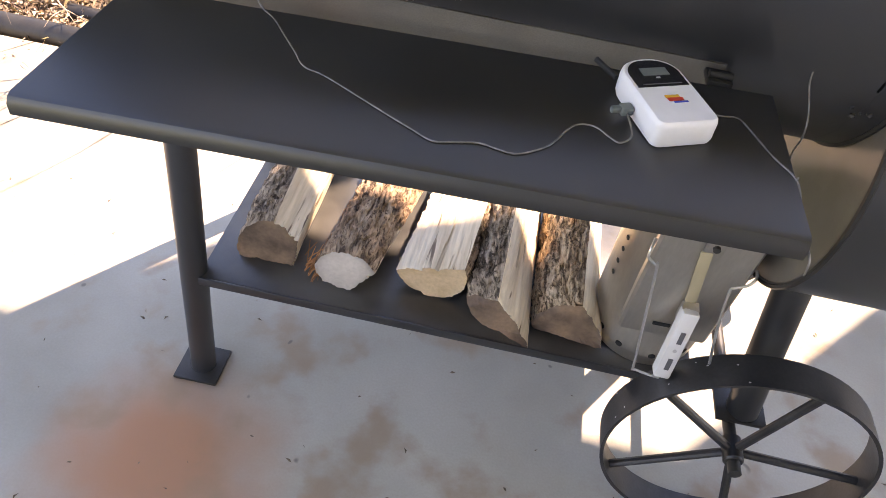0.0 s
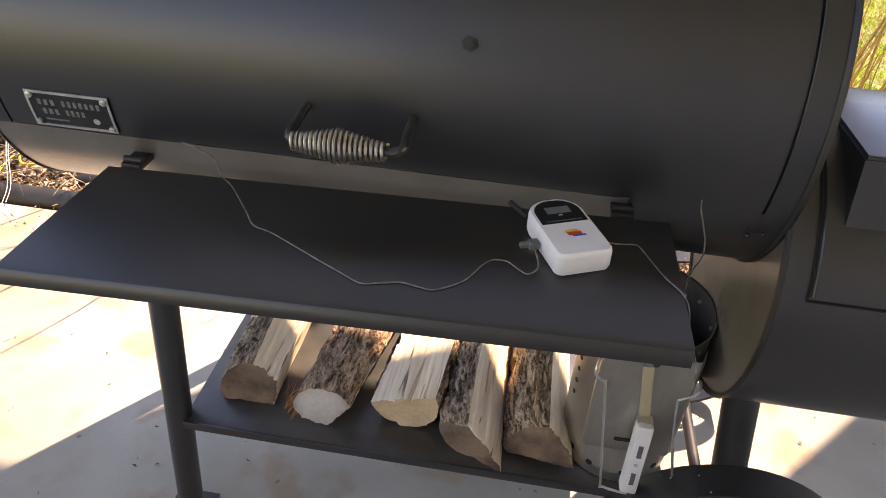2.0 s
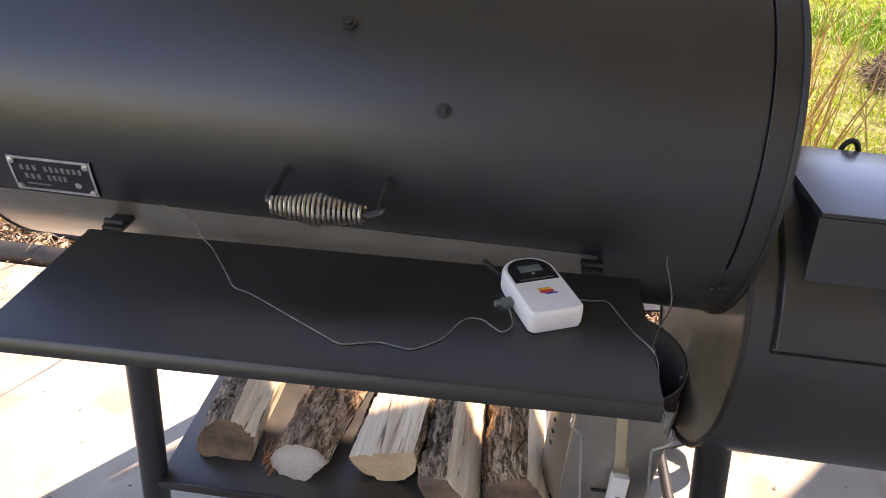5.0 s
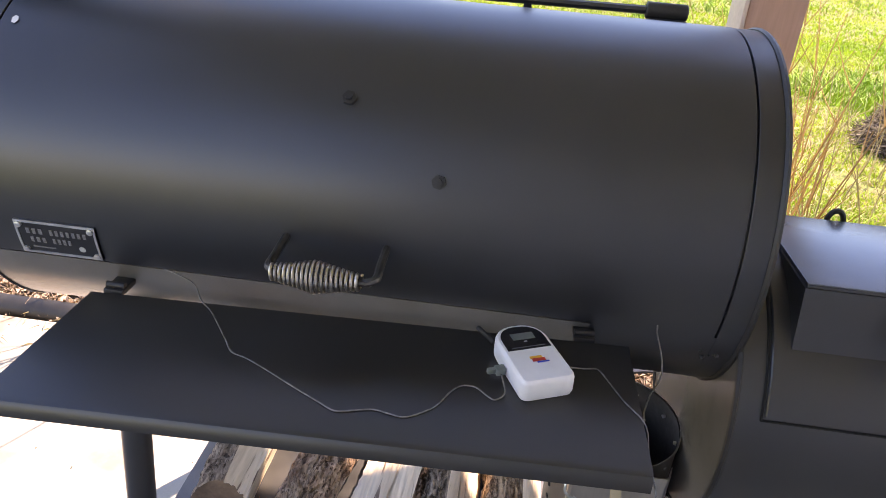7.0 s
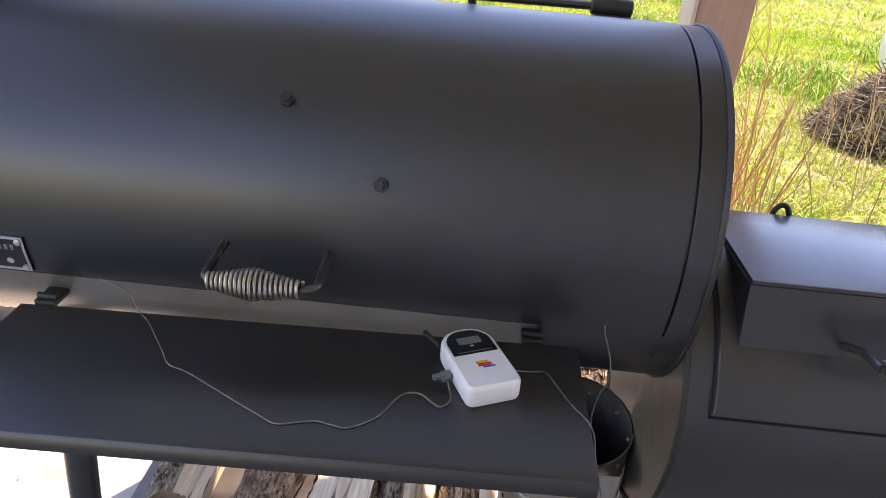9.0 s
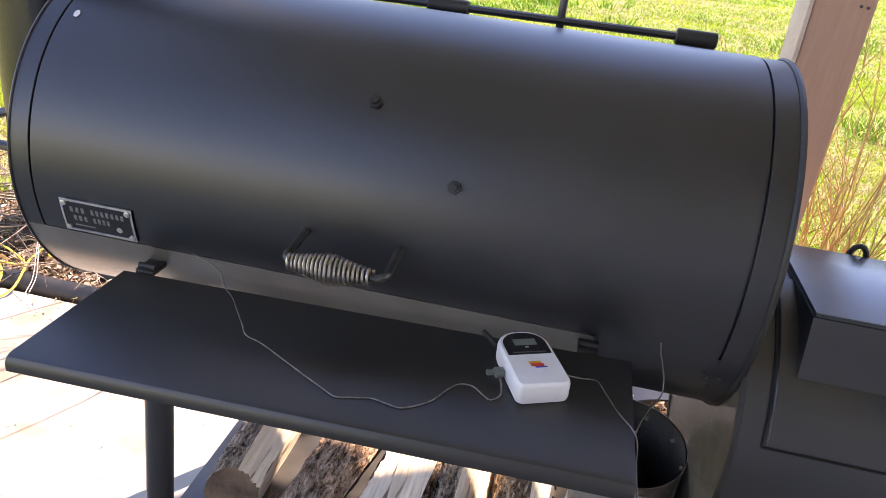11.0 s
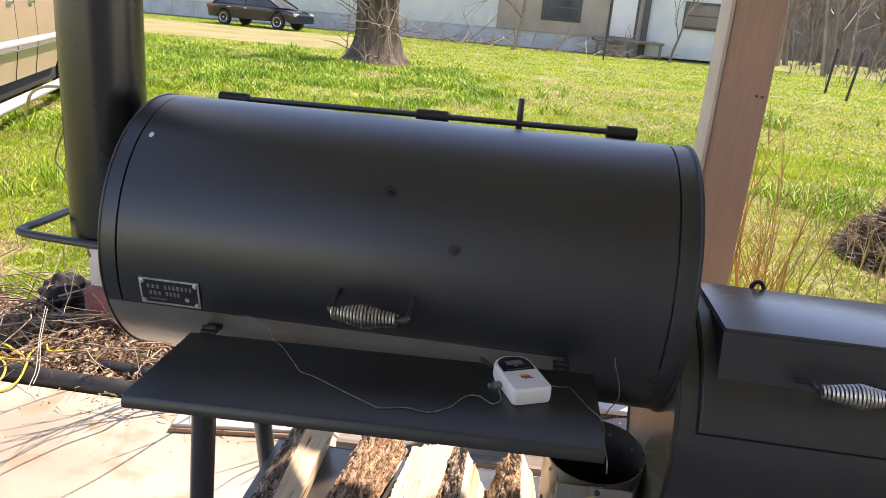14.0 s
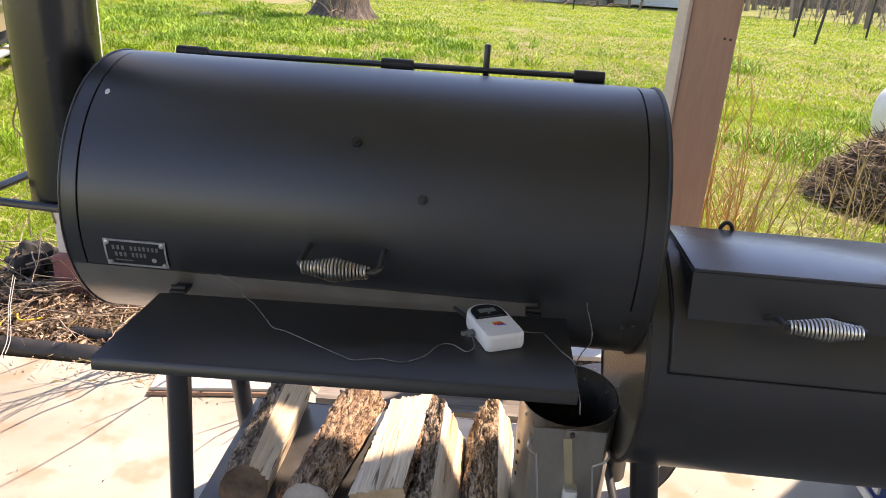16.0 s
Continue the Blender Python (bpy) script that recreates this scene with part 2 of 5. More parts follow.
def concrete():
    """Pale slab with blotches, fine grit, dark specks and one rust stain."""
    m = mat("concrete", (0.27, 0.247, 0.195), (0.43, 0.405, 0.34), 1.9, 0.85, 0, 0.06, 220, 0.05, spread=(0.30, 0.66), detail=9, bdist=0.002)
    t = m.node_tree
    n, l = t.nodes, t.links
    p = n["Principled BSDF"]
    base = p.inputs["Base Color"].links[0].from_socket
    tc = n.new("ShaderNodeTexCoord")

    def stain(source, lo, hi, colour, amount, base):
        rng = n.new("ShaderNodeMapRange")
        rng.interpolation_type = "SMOOTHSTEP"
        rng.inputs["From Min"].default_value, rng.inputs["From Max"].default_value = lo, hi
        rng.inputs["To Min"].default_value, rng.inputs["To Max"].default_value = amount, 0
        l.new(source, rng.inputs["Value"])
        mix = n.new("ShaderNodeMix")
        mix.data_type = "RGBA"
        l.new(rng.outputs[0], mix.inputs["Factor"])
        l.new(base, mix.inputs["A"])
        mix.inputs["B"].default_value = (*colour, 1)
        return mix.outputs["Result"]

    dist = n.new("ShaderNodeVectorMath")
    dist.operation = "DISTANCE"
    wob = n.new("ShaderNodeTexNoise")
    wob.inputs["Scale"].default_value = 9
    l.new(tc.outputs["Object"], wob.inputs["Vector"])
    off = n.new("ShaderNodeVectorMath")
    off.operation = "MULTIPLY_ADD"
    l.new(wob.outputs["Color"], off.inputs[0])
    off.inputs[1].default_value = (0.12, 0.12, 0)
    l.new(tc.outputs["Object"], off.inputs[2])
    l.new(off.outputs[0], dist.inputs[0])
    dist.inputs[1].default_value = (-0.345, -0.315, 0.0)
    col = stain(dist.outputs["Value"], 0.06, 0.28, (0.42, 0.195, 0.10), 0.95, base)
    far = n.new("ShaderNodeVectorMath")
    far.operation = "DISTANCE"
    l.new(off.outputs[0], far.inputs[0])
    far.inputs[1].default_value = (-1.45, 0.10, 0.0)
    col = stain(far.outputs["Value"], 0.20, 0.85, (0.25, 0.19, 0.125), 0.55, col)
    blot = n.new("ShaderNodeTexNoise")
    blot.inputs["Scale"].default_value, blot.inputs["Detail"].default_value = 5.5, 9
    l.new(tc.outputs["Object"], blot.inputs["Vector"])
    col = stain(blot.outputs[0], 0.34, 0.50, (0.30, 0.195, 0.115), 0.7, col)
    vor = n.new("ShaderNodeTexVoronoi")
    vor.inputs["Scale"].default_value = 9
    vor.inputs["Randomness"].default_value = 1
    l.new(off.outputs[0], vor.inputs["Vector"])
    col = stain(vor.outputs["Distance"], 0.03, 0.07, (0.14, 0.12, 0.10), 0.8, col)
    l.new(col, p.inputs["Base Color"])
    return m


M["concrete"] = concrete()


def bark(name, deep, mid, pale):
    """Furrowed bark: long uneven dark furrows between flaking plates of changing tone."""
    m = mat(name, mid, pale, 38, 0.92, 0, 1.0, 170, 0.40, stretch=(1, 0.4, 1), spread=(0.30, 0.66), bdist=0.004)
    t = m.node_tree
    n, l = t.nodes, t.links
    p = n["Principled BSDF"]
    base = p.inputs["Base Color"].links[0].from_socket
    tc, mp = n.new("ShaderNodeTexCoord"), n.new("ShaderNodeMapping")
    mp.inputs["Scale"].default_value = (1, 0.22, 1)
    l.new(tc.outputs["Object"], mp.inputs[0])
    col, heights = base, []
    for scale, lo, hi, dark in ((88, 0.36, 0.50, deep), (210, 0.36, 0.46, tuple(c * 1.5 for c in deep))):
        no = n.new("ShaderNodeTexNoise")
        no.inputs["Scale"].default_value, no.inputs["Detail"].default_value = scale, 5
        no.inputs["Roughness"].default_value, no.inputs["Distortion"].default_value = 0.62, 0.9
        l.new(mp.outputs[0], no.inputs["Vector"])
        rng = n.new("ShaderNodeMapRange")
        rng.inputs["From Min"].default_value, rng.inputs["From Max"].default_value = lo, hi
        l.new(no.outputs[0], rng.inputs["Value"])
        mix = n.new("ShaderNodeMix")
        mix.data_type = "RGBA"
        l.new(rng.outputs[0], mix.inputs["Factor"])
        mix.inputs["A"].default_value = (*dark, 1)
        l.new(col, mix.inputs["B"])
        col = mix.outputs["Result"]
        heights.append(rng.outputs[0])
    l.new(col, p.inputs["Base Color"])
    normal = p.inputs["Normal"].links[0].from_socket
    for h, depth in zip(heights, (0.006, 0.003)):
        bp = n.new("ShaderNodeBump")
        bp.inputs["Strength"].default_value, bp.inputs["Distance"].default_value = 0.8, depth
        l.new(h, bp.inputs["Height"])
        l.new(normal, bp.inputs["Normal"])
        normal = bp.outputs[0]
    l.new(normal, p.inputs["Normal"])
    return m


M["bark"] = bark("furrowed_bark", (0.085, 0.060, 0.040), (0.24, 0.175, 0.120), (0.46, 0.36, 0.26))
M["bark_red"] = bark("reddish_furrowed_bark", (0.085, 0.050, 0.030), (0.27, 0.155, 0.085), (0.52, 0.37, 0.24))
M["bark_orange"] = bark("orange_furrowed_bark", (0.095, 0.055, 0.028), (0.32, 0.19, 0.095), (0.54, 0.41, 0.27))


def split_wood():
    """Clean split face: long fibres, with fine dark checks along them."""
    m = mat("split_wood_fibres", (0.58, 0.45, 0.29), (0.84, 0.71, 0.51), 22, 0.75, 0, 0.6, 170, 0.16, stretch=(1, 0.06, 1), bdist=0.003)
    t = m.node_tree
    n, l = t.nodes, t.links
    p = n["Principled BSDF"]
    base = p.inputs["Base Color"].links[0].from_socket
    tc, mp, no = n.new("ShaderNodeTexCoord"), n.new("ShaderNodeMapping"), n.new("ShaderNodeTexNoise")
    mp.inputs["Scale"].default_value = (1, 0.055, 1)
    no.inputs["Scale"].default_value, no.inputs["Detail"].default_value = 95, 3
    l.new(tc.outputs["Object"], mp.inputs[0])
    l.new(mp.outputs[0], no.inputs["Vector"])
    rng = n.new("ShaderNodeMapRange")
    rng.inputs["From Min"].default_value, rng.inputs["From Max"].default_value = 0.30, 0.37
    l.new(no.outputs[0], rng.inputs["Value"])
    mix = n.new("ShaderNodeMix")
    mix.data_type = "RGBA"
    l.new(rng.outputs[0], mix.inputs["Factor"])
    mix.inputs["A"].default_value = (0.16, 0.10, 0.06, 1)
    l.new(base, mix.inputs["B"])
    l.new(mix.outputs["Result"], p.inputs["Base Color"])
    return m


M["split"] = split_wood()


def see_through(m, share):
    """Lets part of the light pass through thin leaves and blades."""
    t = m.node_tree
    n, l = t.nodes, t.links
    p = n["Principled BSDF"]
    tr, mix = n.new("ShaderNodeBsdfTranslucent"), n.new("ShaderNodeMixShader")
    l.new(p.inputs["Base Color"].links[0].from_socket, tr.inputs["Color"])
    mix.inputs[0].default_value = share
    l.new(p.outputs[0], mix.inputs[1])
    l.new(tr.outputs[0], mix.inputs[2])
    l.new(mix.outputs[0], n["Material Output"].inputs["Surface"])


see_through(M["blade"], 0.5)
see_through(M["straw"], 0.3)


# ---- mesh helpers ----
def mesh(name, bm, material, smooth=True):
    me = bpy.data.meshes.new(name)
    bmesh.ops.recalc_face_normals(bm, faces=bm.faces)
    bm.to_mesh(me)
    bm.free()
    me.materials.append(M[material])
    if smooth:
        me.polygons.foreach_set("use_smooth", [True] * len(me.polygons))
        me.set_sharp_from_angle(angle=radians(35))
    return me


def part(name, bm, material, parent, label="", smooth=True):
    """Links a bmesh, given in world metres, as one mesh under its thing."""
    ob = new(name, mesh(name, bm, material, smooth))
    ob.parent = parent
    top = parent
    while top.parent:
        top = top.parent
    if parent is top:
        ob.matrix_parent_inverse = Matrix.Translation(-top.location)
    if label:
        ob["label"] = label
    return ob


def thing(name, at, label, category, group="", kind=""):
    ob = new(name)
    ob.location = at
    ob.empty_display_size = 0.05
    return tagged(ob, label, category, group, kind)


def single(name, bm, material, label, category, group="", kind="", smooth=True):
    return tagged(new(name, mesh(name, bm, material, smooth)), label, category, group, kind)


def box(bm, x0, x1, y0, y1, z0, z1, bevel=0.0, m=None, seg=2):
    r = bmesh.ops.create_cube(bm, size=1)
    vs = r["verts"]
    bmesh.ops.transform(bm, verts=vs, matrix=Matrix.LocRotScale(((x0 + x1) / 2, (y0 + y1) / 2, (z0 + z1) / 2), None, (x1 - x0, y1 - y0, z1 - z0)))
    if bevel:
        es = list({e for v in vs for e in v.link_edges})
        r = bmesh.ops.bevel(bm, geom=es, offset=bevel, segments=seg, affect="EDGES", profile=0.5)
        vs = list({v for f in r["faces"] for v in f.verts} | {v for v in vs if v.is_valid})
    if m is not None:
        bmesh.ops.transform(bm, verts=vs, matrix=m)
    return bm


def B(*a, **k):
    return box(bmesh.new(), *a, **k)


def rings(bm, loops, closed=True, caps=True):
    """Skins a list of equal rings of points."""
    vs = [[bm.verts.new(p) for p in loop] for loop in loops]
    n = len(vs[0])
    for a, b in zip(vs, vs[1:]):
        for i in range(n if closed else n - 1):
            j = (i + 1) % n
            bm.faces.new((a[i], a[j], b[j], b[i]))
    if caps and closed:
        bm.faces.new(vs[0])
        bm.faces.new(vs[-1])
    return vs


def tube(bm, pts, r, sides=8, caps=True):
    """A round bar along pts; r is a number or one for each point."""
    pts = [Vector(p) for p in pts]
    rs = r if isinstance(r, (list, tuple)) else [r] * len(pts)
    loops, up = [], None
    for i, p in enumerate(pts):
        d = (pts[min(i + 1, len(pts) - 1)] - pts[max(i - 1, 0)]).normalized()
        if up is None:
            up = d.orthogonal().normalized()
        up = (up - d * up.dot(d)).normalized()
        side = d.cross(up)
        loops.append([p + (up * math.cos(a) + side * math.sin(a)) * rs[i] for a in (2 * math.pi * k / sides for k in range(sides))])
    rings(bm, loops, True, caps)
    return bm


def T(pts, r, sides=8, caps=True):
    return tube(bmesh.new(), pts, r, sides, caps)


def smooth_path(pts, n=8):
    """Points along a soft curve through pts."""
    pts = [Vector(p) for p in pts]
    out = []
    for i in range(len(pts) - 1):
        a, b, c, d = pts[max(i - 1, 0)], pts[i], pts[i + 1], pts[min(i + 2, len(pts) - 1)]
        for k in range(n):
            u = k / n
            out.append(0.5 * (2 * b + (c - a) * u + (2 * a - 5 * b + 4 * c - d) * u * u + (3 * b - a - 3 * c + d) * u ** 3))
    return out + [pts[-1]]


def drum(bm, x0, x1, yc, zc, r, t0=0.0, t1=360.0, thick=0.005, n=96, lip=0.0):
    """A curved sheet about an axis along x, from angle t0 to t1 (0 is the front, 90 the top), with thickness."""
    full = t1 - t0 >= 360
    angs = [radians(t0 + (t1 - t0) * k / n) for k in range(n if full else n + 1)]
    P = lambda x, rr: [(x, yc - rr * math.cos(a), zc + rr * math.sin(a)) for a in angs]
    e = min(lip, thick) if lip else 0.0
    prof = [(x0, r - thick), (x0, r - e), (x0 + e, r), (x1 - e, r), (x1, r - e), (x1, r - thick)] if e else [(x0, r - thick), (x0, r), (x1, r), (x1, r - thick)]
    loops = [P(x, rr) for x, rr in prof]
    loops.append(loops[0])
    vs = [[bm.verts.new(p) for p in loop] for loop in loops[:-1]]
    vs.append(vs[0])
    m = len(angs)
    for a, b in zip(vs, vs[1:]):
        for i in range(m if full else m - 1):
            j = (i + 1) % m
            bm.faces.new((a[i], a[j], b[j], b[i]))
    if not full:
        for k in (0, -1):
            bm.faces.new([row[k] for row in vs[:-1]])
    return bm


def disc(bm, x0, x1, yc, zc, r, n=64):
    rings(bm, [[(x, yc - r * math.cos(2 * math.pi * k / n), zc + r * math.sin(2 * math.pi * k / n)) for k in range(n)] for x in (x0, x1)])
    return bm


def coil(bm, a, b, turns, r_end, r_mid, wire):
    """A spring grip from a to b, fat in the middle."""
    a, b = Vector(a), Vector(b)
    d = (b - a).normalized()
    u = d.orthogonal().normalized()
    v = d.cross(u)
    pts = []
    n = turns * 14
    for i in range(n + 1):
        s = i / n
        rr = r_end + (r_mid - r_end) * max(0.0, 1 - abs(2 * s - 1)) ** 1.25
        ang = 2 * math.pi * turns * s
        pts.append(a + (b - a) * s + (u * math.cos(ang) + v * math.sin(ang)) * rr)
    return tube(bm, pts, wire, 6)

# ---- setting ----
bm = bmesh.new()
g = [[bm.verts.new((x, y, -0.05)) for x in (-300, -60, -20, -6, 0, 6, 20, 60, 300)] for y in (-300, -60, -10, 0, 1, 6, 20, 60, 300)]
for r0, r1 in zip(g, g[1:]):
    for i in range(len(r0) - 1):
        bm.faces.new((r0[i], r0[i + 1], r1[i + 1], r1[i]))
single("ground", bm, "grass_ground", "green spring lawn with straw-coloured dry patches", "lawn", kind="structure")
single("pavement", B(-2.9, 7, -5, 0.80, -0.15, 0.0, 0.006), "concrete", "pale stained concrete patio slab", "concrete slab", kind="structure")
single("soil_strip", B(-7, 7, 0.804, 1.40, -0.2, -0.047), "soil", "bare soil strip beside the patio slab", "soil", kind="structure")
single("ceiling", B(-1.65, 6, -3.0, 1.615, 3.9, 4.02), "roof", "plain boarded porch roof", "roof", kind="structure")


# unseen wall, added so the lid mirrors open sky only at its left
wall = thing("wall_south", (2, -3.1, 0), "plain tan boarded wall, unseen, added behind the patio for the lid's reflection", "wall", kind="structure")
part("wall_face", B(-0.5, 6.0, -3.2, -3.0, 0.0, 3.89), "wall", wall)
for k in range(19):
    part("lap_board", B(-0.5, 6.0, -3.0, -2.985, 0.01 + 0.2 * k, 0.195 + 0.2 * k, 0.003), "wall", wall)


# unseen wall end, added to keep sun off the right of the slab
side = thing("wall_east", (2.3, 1.1, 0), "plain tan boarded wall end, unseen, added to shade the patio", "wall", kind="structure")
part("wall_face", B(2.20, 2.40, 0.70, 1.58, 0.0, 3.89), "wall", side)
for k in range(19):
    part("lap_board", B(2.185, 2.20, 0.70, 1.58, 0.01 + 0.2 * k, 0.195 + 0.2 * k, 0.003), "wall", side)


def post_right():
    p = thing("porch_post", (0.93, 1.48, 0), "brown painted square wooden porch post with nail holes", "post", kind="structure")
    part("shaft", B(0.832, 1.005, 1.40, 1.56, -0.05, 3.9, 0.006), "post", p)
    part("corner_board", B(0.815, 0.830, 1.39, 1.55, -0.05, 3.9, 0.004), "post_pale", p, "pale painted corner board")
    for x, z in ((0.962, 1.20), (0.982, 1.198)):
        part("nail", T([(x, 1.402, z), (x, 1.396, z)], 0.005, 8), "dark_steel", p)


post_right()


def post_left():
    p = thing("porch_post", (-1.42, 1.42, 0), "white painted porch post on a red painted base block", "post", kind="structure")
    part("base_block", B(-1.585, -1.325, 1.30, 1.56, -0.05, 0.17, 0.012), "brick_red", p, "dull red painted block")
    part("shaft", B(-1.575, -1.39, 1.34, 1.52, 0.17, 3.9, 0.006), "white_paint", p)


post_left()

# ---- the smoker ----
XL, XR, YC, ZC, R = -0.517, 0.460, -0.018, 0.955, 0.245
SX0, SX1, SYF, SYB, SZ = -0.353, 0.325, -0.495, -0.274, 0.862
FX1, FY, FZ, FR = 1.02, -0.070, 0.722, 0.220
LS = 0.272


def sag(x):
    """How far the front shelf dips towards the stack end."""
    return -0.030 * (SX1 - x)


def on_drum(x, deg, out=0.0):
    a = radians(deg)
    return Vector((x, YC - (R + out) * math.cos(a), ZC + (R + out) * math.sin(a)))


def smoker():
    s = thing("offset_smoker", (0, 0, 0), "matte black steel offset smoker with a barrel chamber and side firebox", "smoker")
    # barrel
    bm = bmesh.new()
    drum(bm, XL, -0.489, YC, ZC, R, -20, 250, thick=0.006, lip=0.0006)
    drum(bm, 0.431, XR, YC, ZC, R, thick=0.006, lip=0.0006)
    drum(bm, -0.489, 0.431, YC, ZC, R, 97, 250, thick=0.006)
    drum(bm, -0.495, 0.437, YC, ZC, R - 0.006, 0, 360, thick=0.004)
    body = part("barrel", bm, "black", s)
    # paler belly up to x 0.278 paints in the slab's bounce light
    part("barrel_belly", drum(bmesh.new(), XL, 0.278, YC, ZC, R, 250, 360 - 19.8, thick=0.006), "bounce_black", s, "smooth lower barrel sheet with slab bounce light in its colour")
    part("barrel_belly", drum(bmesh.new(), 0.278, 0.431, YC, ZC, R, 250, 360 - 19.05, thick=0.006), "black", s)
    part("end_cap", disc(bmesh.new(), XL - 0.004, XL + 0.004, YC, ZC, R - 0.003), "black", s)
    part("end_cap", disc(bmesh.new(), XR - 0.004, XR + 0.002, YC, ZC, R - 0.003), "black", s)
    door = part("lid", drum(bmesh.new(), -0.4855, 0.4275, YC, ZC, R + 0.001, -19, 96, thick=0.006, lip=0.0006), "black", s, "curved black barrel lid")
    # weld beads
    part("weld_bead", T([(XL, YC - (R + 0.0005) * math.cos(a), ZC + (R + 0.0005) * math.sin(a)) for a in (2 * math.pi * k / 80 for k in range(81))], 0.002, 6), "black", s)
    part("weld_bead", T([(XR + 0.003, YC - R * math.cos(a), ZC + R * math.sin(a)) for a in (radians(-175 + k * 3) for k in range(110))], 0.004, 6), "black_rough", s)
    # hinges and rod
    hy = 0.072
    rise = lambda x: 1.1995 + 0.011 * x
    part("hinge_rod", T([(-0.44, hy, rise(-0.44)), (0.375, hy, rise(0.375))], 0.006, 8), "black", s)
    for x0, x1 in ((-0.446, -0.385), (-0.045, 0.018), (0.322, 0.380)):
        hz = rise((x0 + x1) / 2)
        bm = T([(x0, hy, hz), (x0 + 0.0015, hy, hz), (x1 - 0.0015, hy, hz), (x1, hy, hz)], [0.0095, 0.0115, 0.0115, 0.0095], 20)
        box(bm, x0 + 0.003, x1 - 0.003, hy - 0.034, hy + 0.004, hz - 0.016, hz - 0.009, 0.001)
        part("hinge", bm, "black_rough", s)
    part("lid_stop", B(0.150, 0.162, hy - 0.004, hy + 0.010, 1.183, 1.250, 0.003), "black", s)
    # bolts on the lid
    for x, d in ((-0.036, 39.0), (0.079, 19.0)):
        c, o = on_drum(x, d, -0.002), on_drum(x, d, 0.006)
        b = part("bolt", T([c, o], 0.0088, 6), "black_rough", s, "hexagonal black bolt head")
        part("bolt_stud", T([o, on_drum(x, d, 0.011)], 0.0045, 10), "black_rough", s)
    # paint chip
    bm = bmesh.new()
    chip = [on_drum(-0.466 + dx, 53 + dd, 0.0022) for dx, dd in ((-0.004, -1.2), (0.001, -1.6), (0.004, -0.3), (0.002, 1.0), (-0.002, 1.4), (-0.005, 0.5))]
    bm.faces.new([bm.verts.new(c) for c in chip])
    part("paint_chip", bm, "white", s, "chipped spot of bare pale metal")
    # spring handle of the lid
    hx0, hx1, cy, cz = -0.099, 0.024, -0.331, 0.937
    for x in (hx0, hx1):
        base = on_drum(x, -1.5, -0.002)
        part("handle_prong", T(smooth_path([base, (x, -0.303, 0.944), (x, cy + 0.004, cz + 0.004), (x + (0.012 if x < 0 else -0.012), cy, cz)], 5), 0.0052, 10), "dark_steel", s)
    part("handle_core", T([(hx0 + 0.006, cy, cz), (hx1 - 0.006, cy, cz)], 0.0045, 8), "dark_steel", s)
    part("spring_grip", coil(bmesh.new(), (hx0 + 0.004, cy, cz), (hx1 - 0.016, cy, cz), 19, 0.0088, 0.0185, 0.0020), "steel", s, "coiled bright steel spring grip")
    # plate with bars in place of lettering
    lx0, lx1 = -0.448, -0.342

    def curved(x0, x1, d0, d1, out, n=6):
        bm = bmesh.new()
        rows = [[bm.verts.new(on_drum(x, d0 + (d1 - d0) * k / n, o)) for k in range(n + 1)] for x, o in ((x0, 0.001), (x0, out), (x1, out), (x1, 0.001))]
        for a, b in zip(rows, rows[1:]):
            for k in range(n):
                bm.faces.new((a[k], a[k + 1], b[k + 1], b[k]))
        for k in (0, n):
            bm.faces.new([r[k] for r in rows])
        return bm
    pl = part("name_plate", curved(lx0, lx1, -18.0, -6.2, 0.0035), "plate", s, "black plate with a bright rim and four screws")
    for a in ((lx0, lx1, -7.0, -6.2), (lx0, lx1, -18, -17.2), (lx0, lx0 + 0.003, -18, -6.2), (lx1 - 0.003, lx1, -18, -6.2)):
        part("plate_rim", curved(*a, 0.0045), "plate_rim", pl)
    for x in (lx0 + 0.006, lx1 - 0.006):
        for d in (-7.6, -16.6):
            part("plate_screw", T([on_drum(x, d, 0.002), on_drum(x, d, 0.0065), on_drum(x, d, 0.0075)], [0.0042, 0.0042, 0.002], 14), "plate_rim", pl)
    for x0, x1, count, d0, d1 in ((-0.436, -0.4115, 3, -10.9, -8.6), (-0.405, -0.354, 7, -10.9, -8.6), (-0.433, -0.4095, 3, -13.9, -11.6), (-0.4035, -0.3765, 4, -13.9, -11.6)):
        step = (x1 - x0) / count
        for k in range(count):
            part("plate_bar", curved(x0 + step * (k + 0.18), x0 + step * (k + 0.72), d0 + 0.25, d1 - 0.25, 0.0042, 2), "plate_grey", pl)
    part("plate_bar", curved(-0.432, -0.402, -15.7, -15.2, 0.0042, 2), "plate_grey", pl)
    part("plate_mark", T([on_drum(-0.3655, -14.6, 0.003), on_drum(-0.3655, -14.6, 0.0043)], 0.0042, 16), "grey_print", pl)
    # smoke stack
    bm = bmesh.new()
    sx, sy, sr = -0.662, 0.02, 0.078
    n = 48
    lo = [[(sx + rr * math.cos(2 * math.pi * k / n), sy + rr * math.sin(2 * math.pi * k / n), z) for k in range(n)] for rr, z in
          ((sr - 0.004, 0.90), (sr, 0.885), (sr, 2.05), (sr - 0.004, 2.05), (sr - 0.004, 0.92))]
    rings(bm, lo, True, False)
    bm.faces.new([bm.verts.new(p) for p in lo[0]])
    part("stack_pipe", bm, "stack", s, "tall black steel stack pipe")
    part("stack_neck", B(-0.62, XL + 0.002, -0.055, 0.09, 0.895, 1.02, 0.01), "black", s)
